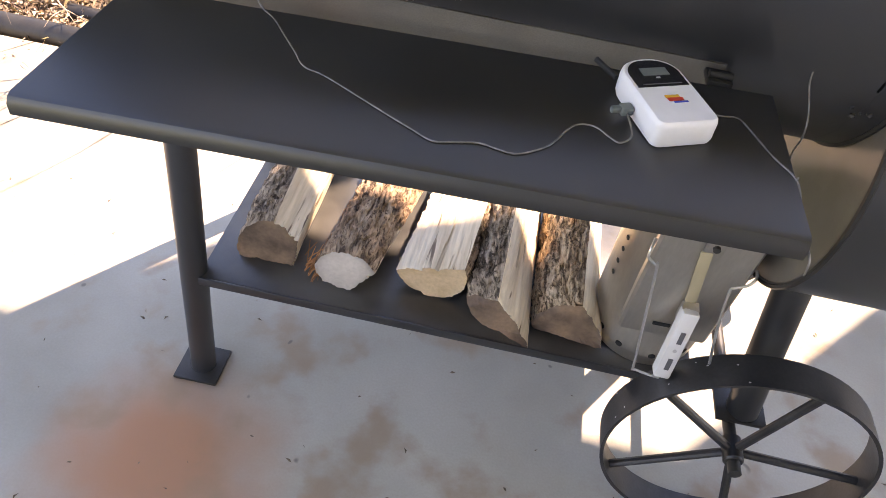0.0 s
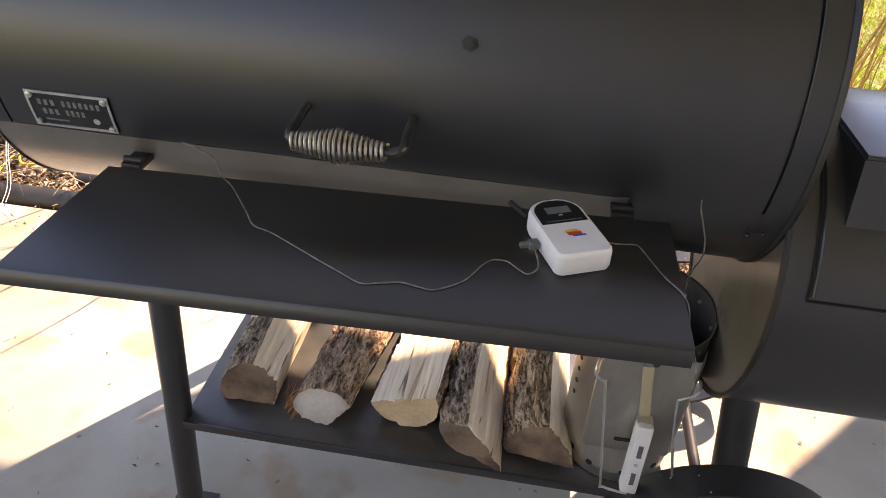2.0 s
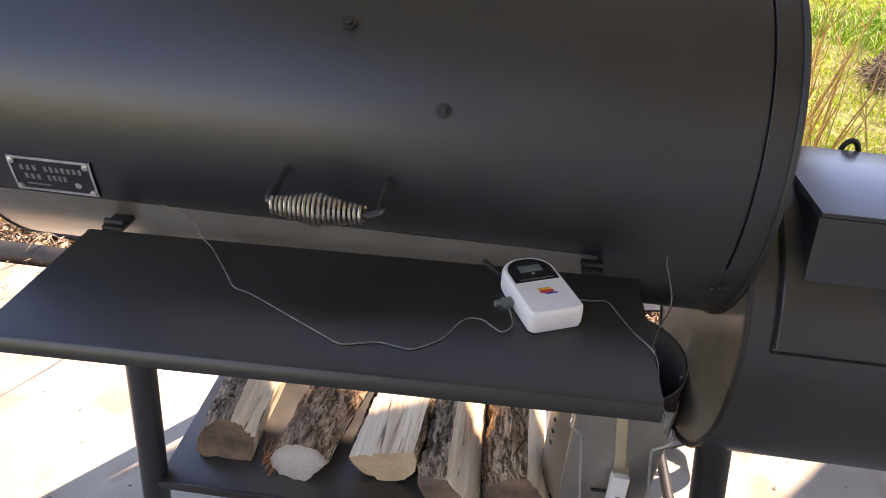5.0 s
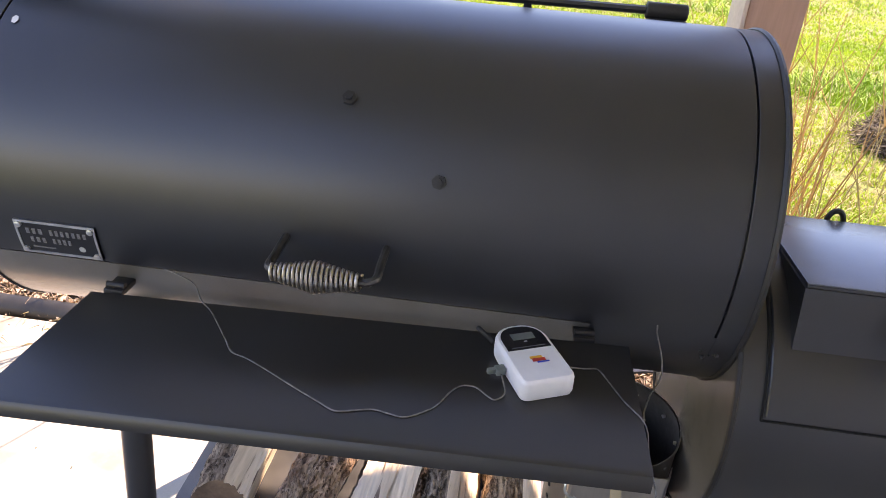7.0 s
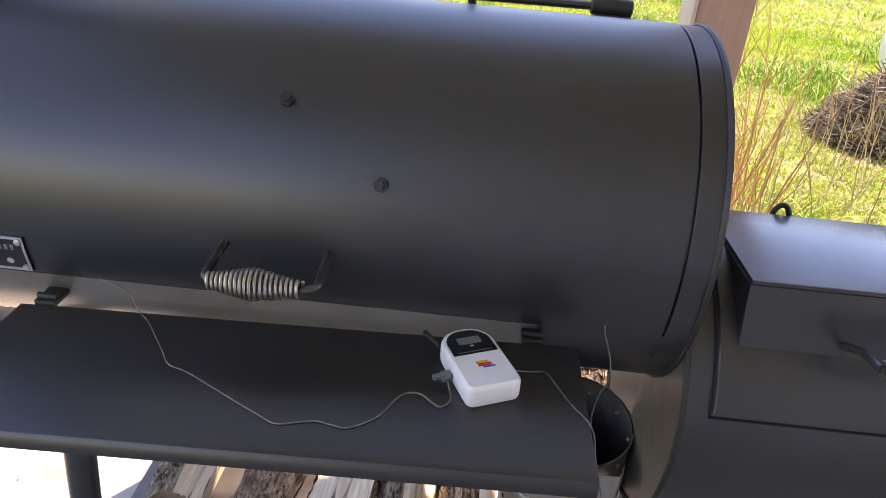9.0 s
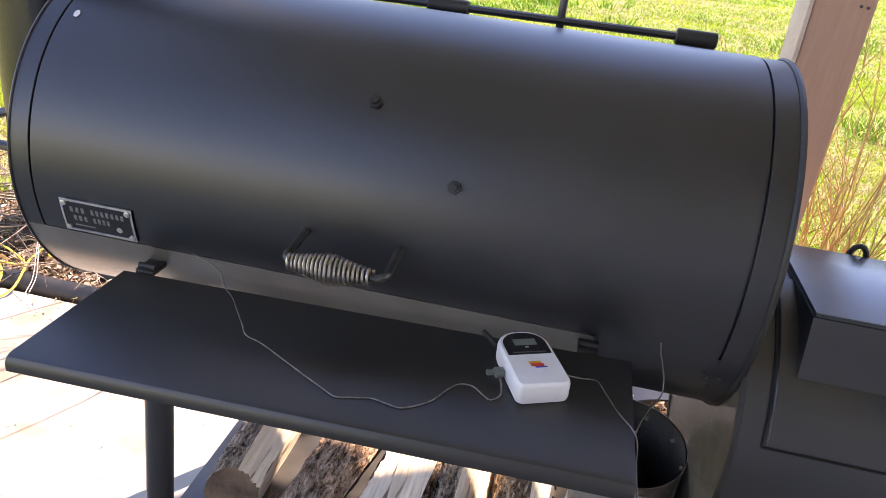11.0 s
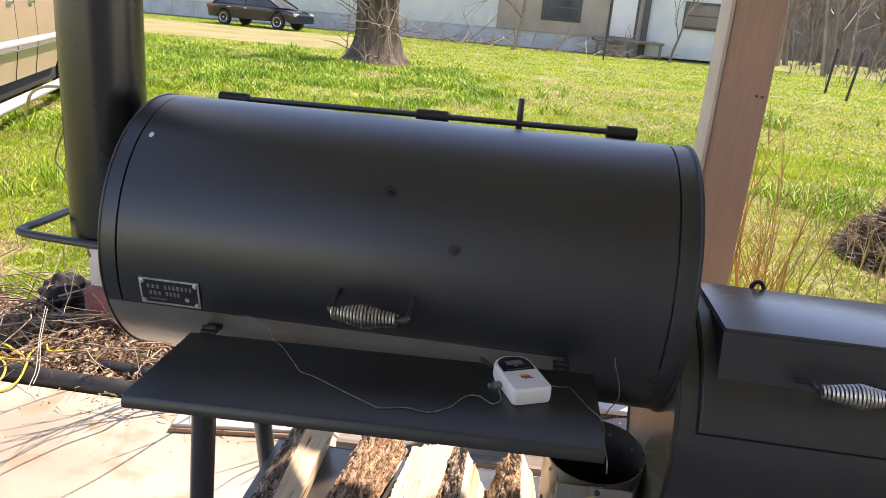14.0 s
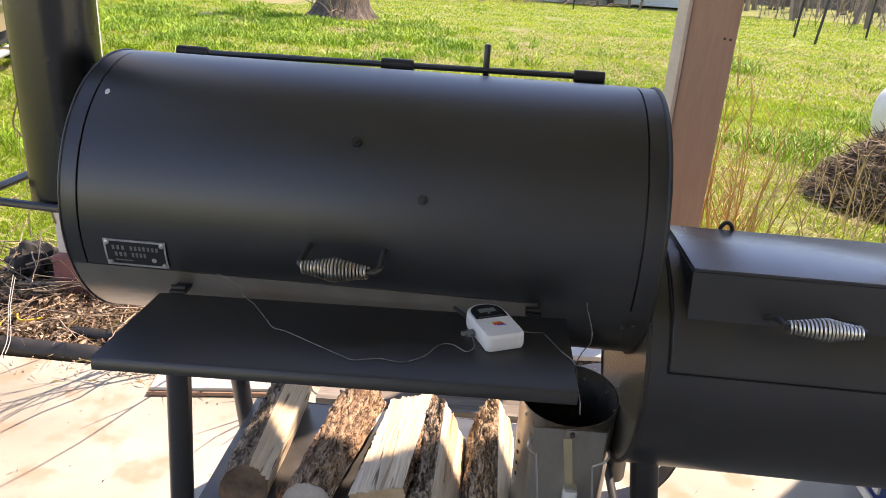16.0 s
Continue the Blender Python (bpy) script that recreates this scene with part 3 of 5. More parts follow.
    # pull bar at the stack end
    part("pull_bar", T(smooth_path([(XL + 0.004, -0.07, 0.895), (-0.6, -0.068, 0.897), (-0.72, -0.066, 0.90), (-0.80, -0.064, 0.904), (-0.818, -0.045, 0.905), (-0.815, 0.02, 0.905), (-0.81, 0.2, 0.905), (-0.79, 0.235, 0.905), (-0.6, 0.2, 0.90), (XL + 0.01, 0.17, 0.90)], 6), 0.0085, 10), "black", s)
    # front shelf: folded sheet
    bm = bmesh.new()
    prof = [(SYB, SZ), (SYF + 0.010, SZ), (SYF + 0.004, SZ - 0.002), (SYF, SZ - 0.008), (SYF, SZ - 0.019), (SYF + 0.012, SZ - 0.022), (SYF + 0.012, SZ - 0.019), (SYF + 0.003, SZ - 0.016), (SYF + 0.003, SZ - 0.008), (SYF + 0.010, SZ - 0.0035), (SYB, SZ - 0.0035)]
    rings(bm, [[(x, y, z + sag(x)) for y, z in prof] for x in (SX0, SX1)])
    for x0, x1 in ((SX0, SX0 + 0.003), (SX1 - 0.003, SX1)):
        box(bm, x0, x1, SYF + 0.004, SYB, SZ - 0.019 + sag(x0), SZ - 0.0036 + sag(x0))
    part("front_shelf", bm, "shelf", s, "flat black sheet-steel shelf with folded edges")
    for x in (-0.325, 0.272):
        z = SZ + sag(x)
        bm = B(x - 0.013, x + 0.013, -0.272, -0.236, z - 0.004, z + 0.004, 0.0015)
        tube(bm, [(x - 0.012, -0.262, z + 0.006), (x + 0.012, -0.262, z + 0.006)], 0.0045, 12)
        part("shelf_bracket", bm, "black_rough", s)
    # legs
    def leg(a, b, r=0.0235):
        return T([a, b], r, 28)
    part("leg", leg((-0.410, -0.165, 0.006), (-0.384, -0.145, 0.80)), "black", s)
    part("leg", leg((-0.427, 0.36, 0.006), (-0.452, 0.212, 0.80)), "black", s)
    part("leg", leg((0.562, -0.172, 0.232), (0.520, -0.15, 0.56), 0.027), "black", s)
    part("leg", leg((0.575, 0.275, 0.16), (0.530, 0.12, 0.58), 0.027), "black", s)
    for x, y in ((-0.412, -0.165), (-0.43, 0.36)):
        part("foot_plate", B(x - 0.042, x + 0.042, y - 0.042, y + 0.042, 0.0, 0.007, 0.001), "black_rough", s)
    for y in (-0.165, 0.275):
        part("foot_plate", B(0.516, 0.600, y - 0.035, y + 0.045, 0.226, 0.233, 0.001), "black_rough", s)
    # log shelf
    bm = bmesh.new()
    box(bm, -0.388, 0.462, -0.172, 0.29, LS - 0.004, LS, 0.001)
    part("log_shelf", bm, "tray", s, "flat black lower shelf with pale dust")
    part("shelf_rail", B(-0.388, 0.462, -0.1765, -0.1725, LS - 0.017, LS + 0.0005, 0.001), "black", s)
    part("shelf_rail", B(-0.388, 0.462, 0.2905, 0.2945, LS - 0.017, LS + 0.0005, 0.001), "black", s)
    # firebox
    bm = bmesh.new()
    drum(bm, XR + 0.004, FX1, FY, FZ, FR, 0, 360, thick=0.006, lip=0.003)
    part("firebox", bm, "black", s, "black cylindrical firebox")
    # this end carries the same painted slab light; the far end is plain black
    part("firebox_end", disc(bmesh.new(), XR + 0.006, XR + 0.012, FY, FZ, FR - 0.002), "bounce_black", s)
    part("firebox_end", disc(bmesh.new(), FX1 - 0.006, FX1, FY, FZ, FR - 0.004), "black", s)
    part("weld_bead", T([(XR + 0.006, FY - (FR - 0.001) * math.cos(a), FZ + (FR - 0.001) * math.sin(a)) for a in (2 * math.pi * k / 80 for k in range(81))], 0.004, 6), "black_rough", s)
    part("firebox_door", drum(bmesh.new(), 0.502, 0.975, FY, FZ, FR + 0.005, 18.4, 78, thick=0.005, lip=0.0015, n=40), "black", s, "curved black firebox door")
    fd = lambda x, a: (x, FY - (FR + 0.0006) * math.cos(radians(a)), FZ + (FR + 0.0006) * math.sin(radians(a)))
    part("door_seam", T([fd(0.4985, a) for a in range(75, 16, -3)] + [fd(0.4985, 16.8)], 0.0018, 6), "seam", s)
    part("door_seam", T([fd(0.4985, 16.8), fd(0.978, 16.8)], 0.0018, 6), "seam", s)
    # warming hood over the firebox
    hx0, hx1, hy0, hy1, top, low = 0.524, 0.96, -0.224, -0.006, 0.947, 0.868
    bm = bmesh.new()
    yb = lambda z: FY - math.sqrt(max((FR + 0.004) ** 2 - (z - FZ) ** 2, 0))
    prof = [(hy0, top), (hy0 - 0.001, top - 0.004), (yb(low) - 0.002, low), (yb(low) + 0.02, low + 0.01), (-0.1, FZ + FR - 0.02), (hy1, FZ + FR - 0.02), (hy1, top)]
    rings(bm, [[(x, y, z) for y, z in prof] for x in (hx0, hx1)])
    es = [e for e in bm.edges if all(v.co.z > top - 0.002 for v in e.verts)]
    bmesh.ops.bevel(bm, geom=es, offset=0.003, segments=2, affect="EDGES")
    part("warming_plate", bm, "black", s, "flat-topped black warming hood")
    # thin sheet added on the hood to carry the painted sky sheen
    part("top_sheet", B(hx0 + 0.002, hx1 - 0.002, hy0 + 0.002, hy1, top + 0.0005, top + 0.003, 0.001), "sky_black", s, "flat hood top with the sky's reflection in its colour")
    part("lifting_ring", T([(0.640 + 0.0125 * math.cos(a), 0.010, 0.938 + 0.021 * math.sin(a)) for a in (radians(-20 + k * 11) for k in range(21))], 0.0042, 8), "black_rough", s)
    # spring handle of the firebox
    fx0, fx1, cy, cz = 0.648, 0.768, -0.318, 0.905
    for x in (fx0, fx1):
        part("handle_prong", T(smooth_path([(x, FY - (FR + 0.004) * math.cos(radians(44)), FZ + (FR + 0.004) * math.sin(radians(44))), (x, -0.28, 0.90), (x, cy, cz)], 5), 0.005, 10), "dark_steel", s)
    part("handle_core", T([(fx0, cy, cz), (fx1, cy, cz)], 0.0045, 8), "dark_steel", s)
    part("spring_grip", coil(bmesh.new(), (fx0 + 0.004, cy, cz), (fx1 - 0.006, cy, cz), 19, 0.0092, 0.0180, 0.0019), "steel", s, "coiled bright steel spring grip")
    # rust crumb under the barrel end
    bm = bmesh.new()
    rnd = random.Random(4)
    for k in range(9):
        c = Vector((0.43 + rnd.uniform(-0.012, 0.012), -0.235 + rnd.uniform(-0.01, 0.01), 0.845 + rnd.uniform(-0.006, 0.004)))
        bmesh.ops.create_icosphere(bm, subdivisions=1, radius=rnd.uniform(0.0015, 0.004), matrix=Matrix.Translation(c))
    part("weld_spatter", bm, "black_rough", s)
    # wheel and axle
    for wy, hub in ((-0.245, 1), (0.36, 1)):
        wr, wx, wz = 0.212, 0.545, 0.212
        bm = bmesh.new()
        n = 72
        prof = [(wr - 0.006, wy - 0.028), (wr, wy - 0.029), (wr, wy + 0.029), (wr - 0.006, wy + 0.028)]
        vs = [[bm.verts.new((wx + r * math.cos(2 * math.pi * k / n), y, wz + r * math.sin(2 * math.pi * k / n))) for k in range(n)] for r, y in prof]
        vs.append(vs[0])
        for a, b in zip(vs, vs[1:]):
            for k in range(n):
                bm.faces.new((a[k], a[(k + 1) % n], b[(k + 1) % n], b[k]))
        wheel = part("wheel", bm, "wheel", s, "worn black spoked steel wagon wheel")
        part("hub", T([(wx, wy - 0.022, wz), (wx, wy - 0.019, wz), (wx, wy + 0.022, wz)], [0.014, 0.0165, 0.0165], 20), "wheel", wheel)
        for k in range(5):
            a = radians(70 + 72 * k)
            p0, p1 = (wx + 0.015 * math.cos(a), wy, wz + 0.015 * math.sin(a)), (wx + (wr - 0.004) * math.cos(a), wy, wz + (wr - 0.004) * math.sin(a))
            part("spoke", T([p0, p1], 0.0075, 10), "wheel", wheel)
        bm = bmesh.new()
        rnd = random.Random(int(wy * 1000))
        for _ in range(15):
            a, y = radians(rnd.uniform(20, 200)), wy + rnd.uniform(-0.026, 0.026)
            c = [(wx + (wr + 0.0006) * math.cos(a + da), y + dy, wz + (wr + 0.0006) * math.sin(a + da)) for da, dy in ((-0.012, 0), (0.002, -0.002), (0.013, 0.0005), (0.001, 0.0022))]
            k = rnd.uniform(0.3, 1.0)
            mid = Vector(c[0]).lerp(Vector(c[2]), 0.5)
            bm.faces.new([bm.verts.new(mid + (Vector(p) - mid) * k) for p in c])
        part("paint_fleck", bm, "handle_white", wheel)["kind"] = "stuff"
    part("axle", T([(0.545, -0.288, 0.212), (0.545, 0.40, 0.212)], 0.0105, 14), "black_rough", s)
    return s


smoker()

# ---- on the shelf ----
def device():
    d = thing("thermometer_transmitter", (0.205, -0.347, SZ), "white plastic cooking thermometer with a dark display on the shelf", "thermometer")
    m = pose(0.206, -0.345, SZ + sag(0.206), 0, 0, 24) @ pose(0, 0, 0.0004, 0.7, -1.55, 0)

    def outline(w, h, inset, z, top_r=0.028, low_r=0.010, n=8):
        pts = []
        for cx, cy, r, a0 in ((w - low_r, -h + low_r, low_r, -90), (w - top_r, h - top_r, top_r, 0), (-w + top_r, h - top_r, top_r, 90), (-w + low_r, -h + low_r, low_r, 180)):
            for k in range(n + 1):
                a = radians(a0 + 90 * k / n)
                rr = max(r - inset, 0.0005)
                pts.append(m @ Vector((cx + rr * math.cos(a), cy + rr * math.sin(a), z)))
        return pts
    bm = bmesh.new()
    rings(bm, [outline(0.0315, 0.053, i, z) for i, z in ((0.006, 0.0), (0.0015, 0.002), (0.0, 0.006), (0.0, 0.022), (0.001, 0.0255), (0.003, 0.0275))])
    part("case", bm, "white", d)
    bm = bmesh.new()
    # dark upper face
    up = [p for p in outline(0.0258, 0.0470, 0, 0.0282, 0.0225, 0.008)]
    inv = m.inverted()
    top = [p for p in up if (inv @ p).y > 0.006]
    lo = [m @ Vector((-0.0258, 0.004, 0.0282)), m @ Vector((0.0258, 0.004, 0.0282))]
    ring = [lo[1], *top, lo[0]]
    rings(bm, [[p - Vector((0, 0, 0.002)) for p in ring], ring])
    face = part("display_face", bm, "screen", d, "glossy black display face")
    q = lambda x0, x1, y0, y1, z, h=0.0006: box(bmesh.new(), x0, x1, y0, y1, z, z + h, 0, m)
    part("display", q(-0.013, 0.014, 0.021, 0.033, 0.0284), "lcd", face)
    part("button", q(-0.002, 0.002, 0.0165, 0.018, 0.0284), "grey_print", face)
    part("caption_bar", q(-0.020, 0.020, 0.0065, 0.0078, 0.0284, 0.0003), "dark_print", face)
    part("logo_patch", q(-0.007, 0.007, -0.0145, -0.0105, 0.0276), "yellow", d, "small yellow printed patch")
    part("logo_patch", q(-0.006, 0.009, -0.0195, -0.0147, 0.0277), "red", d, "small red printed patch")
    part("logo_patch", q(-0.002, 0.012, -0.0222, -0.0204, 0.0276), "blue", d, "small blue printed patch")
    part("plug", box(bmesh.new(), -0.044, -0.032, -0.011, 0.0, 0.007, 0.016, 0.002, m), "lcd", d, "grey probe plug")
    part("plug_grip", box(bmesh.new(), -0.053, -0.043, -0.008, -0.002, 0.009, 0.015, 0.0015, m), "lcd", d)
    part("side_plug", box(bmesh.new(), 0.032, 0.037, -0.004, 0.012, 0.006, 0.016, 0.002, m), "dark_rag", d)
    part("antenna", T([m @ Vector((-0.026, 0.045, 0.012)), m @ Vector((-0.035, 0.075, 0.014))], 0.003, 8), "dark_rag", d)


device()
on_shelf = lambda x, y, up=0.0012: (x, y, SZ + sag(x) + up)
single("probe_cable", T(smooth_path([(-0.262, -0.256, 0.878), (-0.246, -0.257, 0.8735), (-0.222, -0.258, 0.862)] + [on_shelf(x, y) for x, y in (
    (-0.209, -0.270), (-0.187, -0.292), (-0.1665, -0.320), (-0.147, -0.347), (-0.130, -0.371), (-0.107, -0.381), (-0.068, -0.405), (-0.038, -0.424), (-0.010, -0.441), (0.010, -0.452), (0.029, -0.4475), (0.0485, -0.443), (0.066, -0.447), (0.0835, -0.4485),
    (0.109, -0.428), (0.1236, -0.399), (0.134, -0.387), (0.149, -0.387), (0.1616, -0.399), (0.171, -0.405))] + [on_shelf(0.1805, -0.396, 0.004), on_shelf(0.177, -0.378, 0.009), on_shelf(0.171, -0.360, 0.0115)], 6), 0.00095, 7), "cable",
       "thin braided steel probe cable lying on the shelf", "cable")
single("probe_cable", T(smooth_path([on_shelf(0.243, -0.340, 0.010), on_shelf(0.251, -0.338, 0.006)] + [on_shelf(x, y) for x, y in ((0.269, -0.331), (0.281, -0.329), (0.287, -0.333), (0.295, -0.352), (0.309, -0.385), (0.323, -0.409))] + [(0.3285, -0.424, 0.858), (0.3285, -0.445, 0.850), (0.3285, -0.475, 0.848), (0.329, -0.496, 0.846), (0.330, -0.500, 0.832)], 6), 0.00095, 7), "cable",
       "thin braided steel probe cable hanging over the shelf edge", "cable")
single("probe_cable", T(smooth_path([(0.326, -0.412, SZ + 0.002), (0.329, -0.400, 0.853), (0.338, -0.360, 0.836), (0.351, -0.320, 0.831), (0.366, -0.290, 0.832), (0.368, -0.276, 0.845), (0.363, -0.265, 0.863), (0.358, -0.261, 0.876), (0.356, -0.259, 0.888)], 6), 0.00095, 7), "cable",
       "thin braided steel probe cable rising to the barrel", "cable")


# ---- firewood on the log shelf ----
def log(x, y0, y1, turn, section, bark, end, seed, wide=(1.0, 1.0), high=(1.0, 1.0)):
    """A split log: section is a list of (u, w, kind) corners round the front end, kind telling the edge that follows."""
    rnd = random.Random(seed)
    t = thing("split_log", (x, (y0 + y1) / 2, LS), LOG_LABELS[seed], "firewood", "logs on the shelf")
    L = y1 - y0
    # dense outline
    pts = []
    for i, (u, w, kind) in enumerate(section):
        u2, w2, _ = section[(i + 1) % len(section)]
        n = max(3, int(math.hypot(u2 - u, w2 - w) / 0.0022))
        pts += [(u + (u2 - u) * k / n, w + (w2 - w) * k / n, kind) for k in range(n)]
    low = min(p[1] for p in pts)
    pts = [(u, w - low, k) for u, w, k in pts]
    cu, cw = sum(p[0] for p in pts) / len(pts), sum(p[1] for p in pts) / len(pts)
    n = len(pts)
    rim = [min([abs((i - j + n // 2) % n - n // 2) for j in range(n) if pts[j][2] != p[2]] or [n]) for i, p in enumerate(pts)]
    ny = 110
    sway = rnd.uniform(0, 50)
    grid = []
    rot = math.tan(radians(turn))
    for j in range(ny + 1):
        f = j / ny
        row = []
        gu, gw = wide[0] + (wide[1] - wide[0]) * f, high[0] + (high[1] - high[0]) * f ** 0.6
        for i, (u, w, kind) in enumerate(pts):
            du, dw = u - cu, w - cw
            d = math.hypot(du, dw) or 1
            s = f * L
            if kind == "b":
                wu = 0.010 * noise.noise(Vector((u * 40 + sway, s * 30, w * 40)))
                wv = 0.020 * noise.noise(Vector((u * 30, s * 25 + sway, w * 30 + 5)))
                q = lambda k, ks: Vector(((u + wu) * k + sway, (s + wv) * ks, (w + wu) * k))
                ridge = 1 - abs(noise.noise(q(62, 15))) * 2.2
                fine = 1 - abs(noise.noise(q(140, 48))) * 2.0
                plate = min((lambda c: c[1] - c[0])(noise.voronoi(q(75, 26))[0]) * 2.4, 1.0)
                off = 0.0065 * plate ** 0.5 - 0.0050 * max(ridge, 0) ** 3 + 0.0022 * fine + 0.0030 * noise.noise(q(300, 160)) - 0.002
                if noise.noise(q(28, 9)) > 0.28:
                    off -= 0.0035
                off *= min(1.0, 0.25 + rim[i] / 6)
            else:
                a = noise.noise(Vector((u * 70 + sway, s * 3.0, w * 70)))
                b = noise.noise(Vector((u * 260 + sway, s * 6, w * 260)))
                c = noise.noise(Vector((u * 120 + sway, s * 14, w * 120)))
                off = 0.0030 * a + 0.0016 * b + 0.0016 * c - (0.004 if noise.noise(Vector((u * 110 + sway, s * 2.2, w * 110))) > 0.50 else 0.0)
            off += 0.006 * noise.noise(Vector((sway, s * 5, i * 0.01)))
            off *= 0.15 + 0.85 * min(1.0, s / 0.03) if kind == "b" else 1.0
            k = 1 + off / d
            jag = (0.009 * noise.noise(Vector((u * 55 + sway, w * 55, 3 if f < 0.5 else 9))) + 0.004 * noise.noise(Vector((u * 200, w * 200, sway)))) * (abs(f - 0.5) * 2) ** 6
            yy = y0 + s + jag * (0.5 if f < 0.5 else 1.6) + SLANT.get(seed, 0) * (u - cu) * (1 - f)
            row.append(Vector((x + cu + du * k * gu + rot * s, yy, LS + 0.001 + max(cw + dw * k, 0) * gw)))
        grid.append(row)
    n = len(pts)
    for kind, name, material in (("b", "bark", bark), ("s", "split_face", "split")):
        bm = bmesh.new()
        cols = {}

        def vert(j, i):
            if (j, i) not in cols:
                cols[j, i] = bm.verts.new(grid[j][i])
            return cols[j, i]
        for i in range(n):
            if pts[i][2] == kind:
                for j in range(ny):
                    bm.faces.new((vert(j, i), vert(j, (i + 1) % n), vert(j + 1, (i + 1) % n), vert(j + 1, i)))
        ob = part(name, bm, material, t)
        ob.data.set_sharp_from_angle(angle=radians(75))
    for row, sgn in ((grid[0], -1), (grid[-1], 1)):
        bm = bmesh.new()
        loops = []
        c = sum(row, Vector()) / n
        for f in (1.0, 0.94, 0.86, 0.65, 0.4, 0.15):
            loops.append([Vector((c.x + (p.x - c.x) * f, c.y + (p.y - c.y) * f ** 14, c.z + (p.z - c.z) * f)) for p in row])
        vs = rings(bm, loops, True, False)
        bm.faces.new(vs[-1])
        part("end_face", bm, end, t)
    return t


SLANT = {2: 0.1, 4: -0.45, 5: -0.15}
LOG_LABELS = {1: "quartered log with grey bark and a dark cut end", 2: "half-round log with thick reddish-brown bark on top", 3: "pale split log with its flat clean side up",
              4: "narrow split log with furrowed grey bark", 5: "wedge-shaped log with orange-tinged furrowed bark"}
log(-0.285, -0.105, 0.285, -0.3, [(-0.056, 0.0, "b"), (-0.058, 0.020, "b"), (-0.053, 0.045, "b"), (-0.038, 0.074, "b"), (-0.012, 0.094, "b"), (0.014, 0.104, "s"), (0.036, 0.086, "s"), (0.055, 0.068, "s"), (0.052, 0.030, "s"), (0.044, 0.0, "s")],
    "bark", "heart", 1, (1.0, 0.9), (1.0, 1.3))
log(-0.140, -0.133, 0.245, 7.4, [(0.048, 0.052, "b"), (0.028, 0.078, "b"), (0.004, 0.089, "b"), (-0.024, 0.088, "b"), (-0.044, 0.072, "b"), (-0.053, 0.052, "b"), (-0.050, 0.030, "s"), (-0.040, 0.014, "s"), (-0.015, 0.002, "s"), (0.006, 0.0, "s"), (0.018, 0.014, "s"), (0.030, 0.030, "s")],
    "bark_red", "pale_end", 2, (1.0, 1.22), (1.0, 1.12))
log(0.005, -0.107, 0.255, 5.2, [(0.051, 0.083, "s"), (0.008, 0.069, "s"), (-0.035, 0.058, "s"), (-0.063, 0.049, "b"), (-0.058, 0.034, "b"), (-0.040, 0.016, "b"), (-0.012, 0.003, "b"), (0.014, 0.0, "b"), (0.038, 0.012, "b"), (0.055, 0.036, "b"), (0.058, 0.062, "b")],
    "bark_red", "tan_end", 3, (1.0, 0.98), (1.0, 1.18))
log(0.122, -0.150, 0.165, 0.6, [(-0.003, 0.068, "s"), (0.016, 0.054, "s"), (0.034, 0.036, "s"), (0.056, 0.012, "s"), (0.060, 0.0, "s"), (-0.020, 0.0, "b"), (-0.044, 0.020, "b"), (-0.054, 0.040, "b"), (-0.036, 0.056, "b")],
    "bark", "heart", 4, (1.0, 0.95), (1.0, 1.95))
log(0.245, -0.135, 0.185, -0.6, [(0.010, 0.084, "s"), (0.026, 0.068, "s"), (0.042, 0.048, "s"), (0.056, 0.026, "s"), (0.062, 0.0, "s"), (-0.056, 0.0, "b"), (-0.062, 0.012, "b"), (-0.052, 0.040, "b"), (-0.030, 0.068, "b"), (-0.008, 0.081, "b")],
    "bark_orange", "heart", 5, (1.0, 0.92), (1.0, 1.62))

rnd = random.Random(17)
bm = bmesh.new()
for _ in range(46):
    p = Vector((-0.200 + rnd.gauss(0, 0.007), -0.108 + rnd.gauss(0, 0.010), LS + 0.006 + abs(rnd.gauss(0, 0.012))))
    d = Vector((rnd.gauss(0.35, 0.3), rnd.gauss(1.0, 0.3), rnd.gauss(0.2, 0.25))).normalized()
    tube(bm, [p - d * 0.012, p + Vector((0, 0, 0.002)), p + d * rnd.uniform(0.01, 0.035)], [0.0007, 0.0011, 0.0005], 4, False)
single("bark_fibres", bm, "rust_fibre", "tuft of rust-coloured inner bark fibres on the log shelf", "bark", kind="stuff")


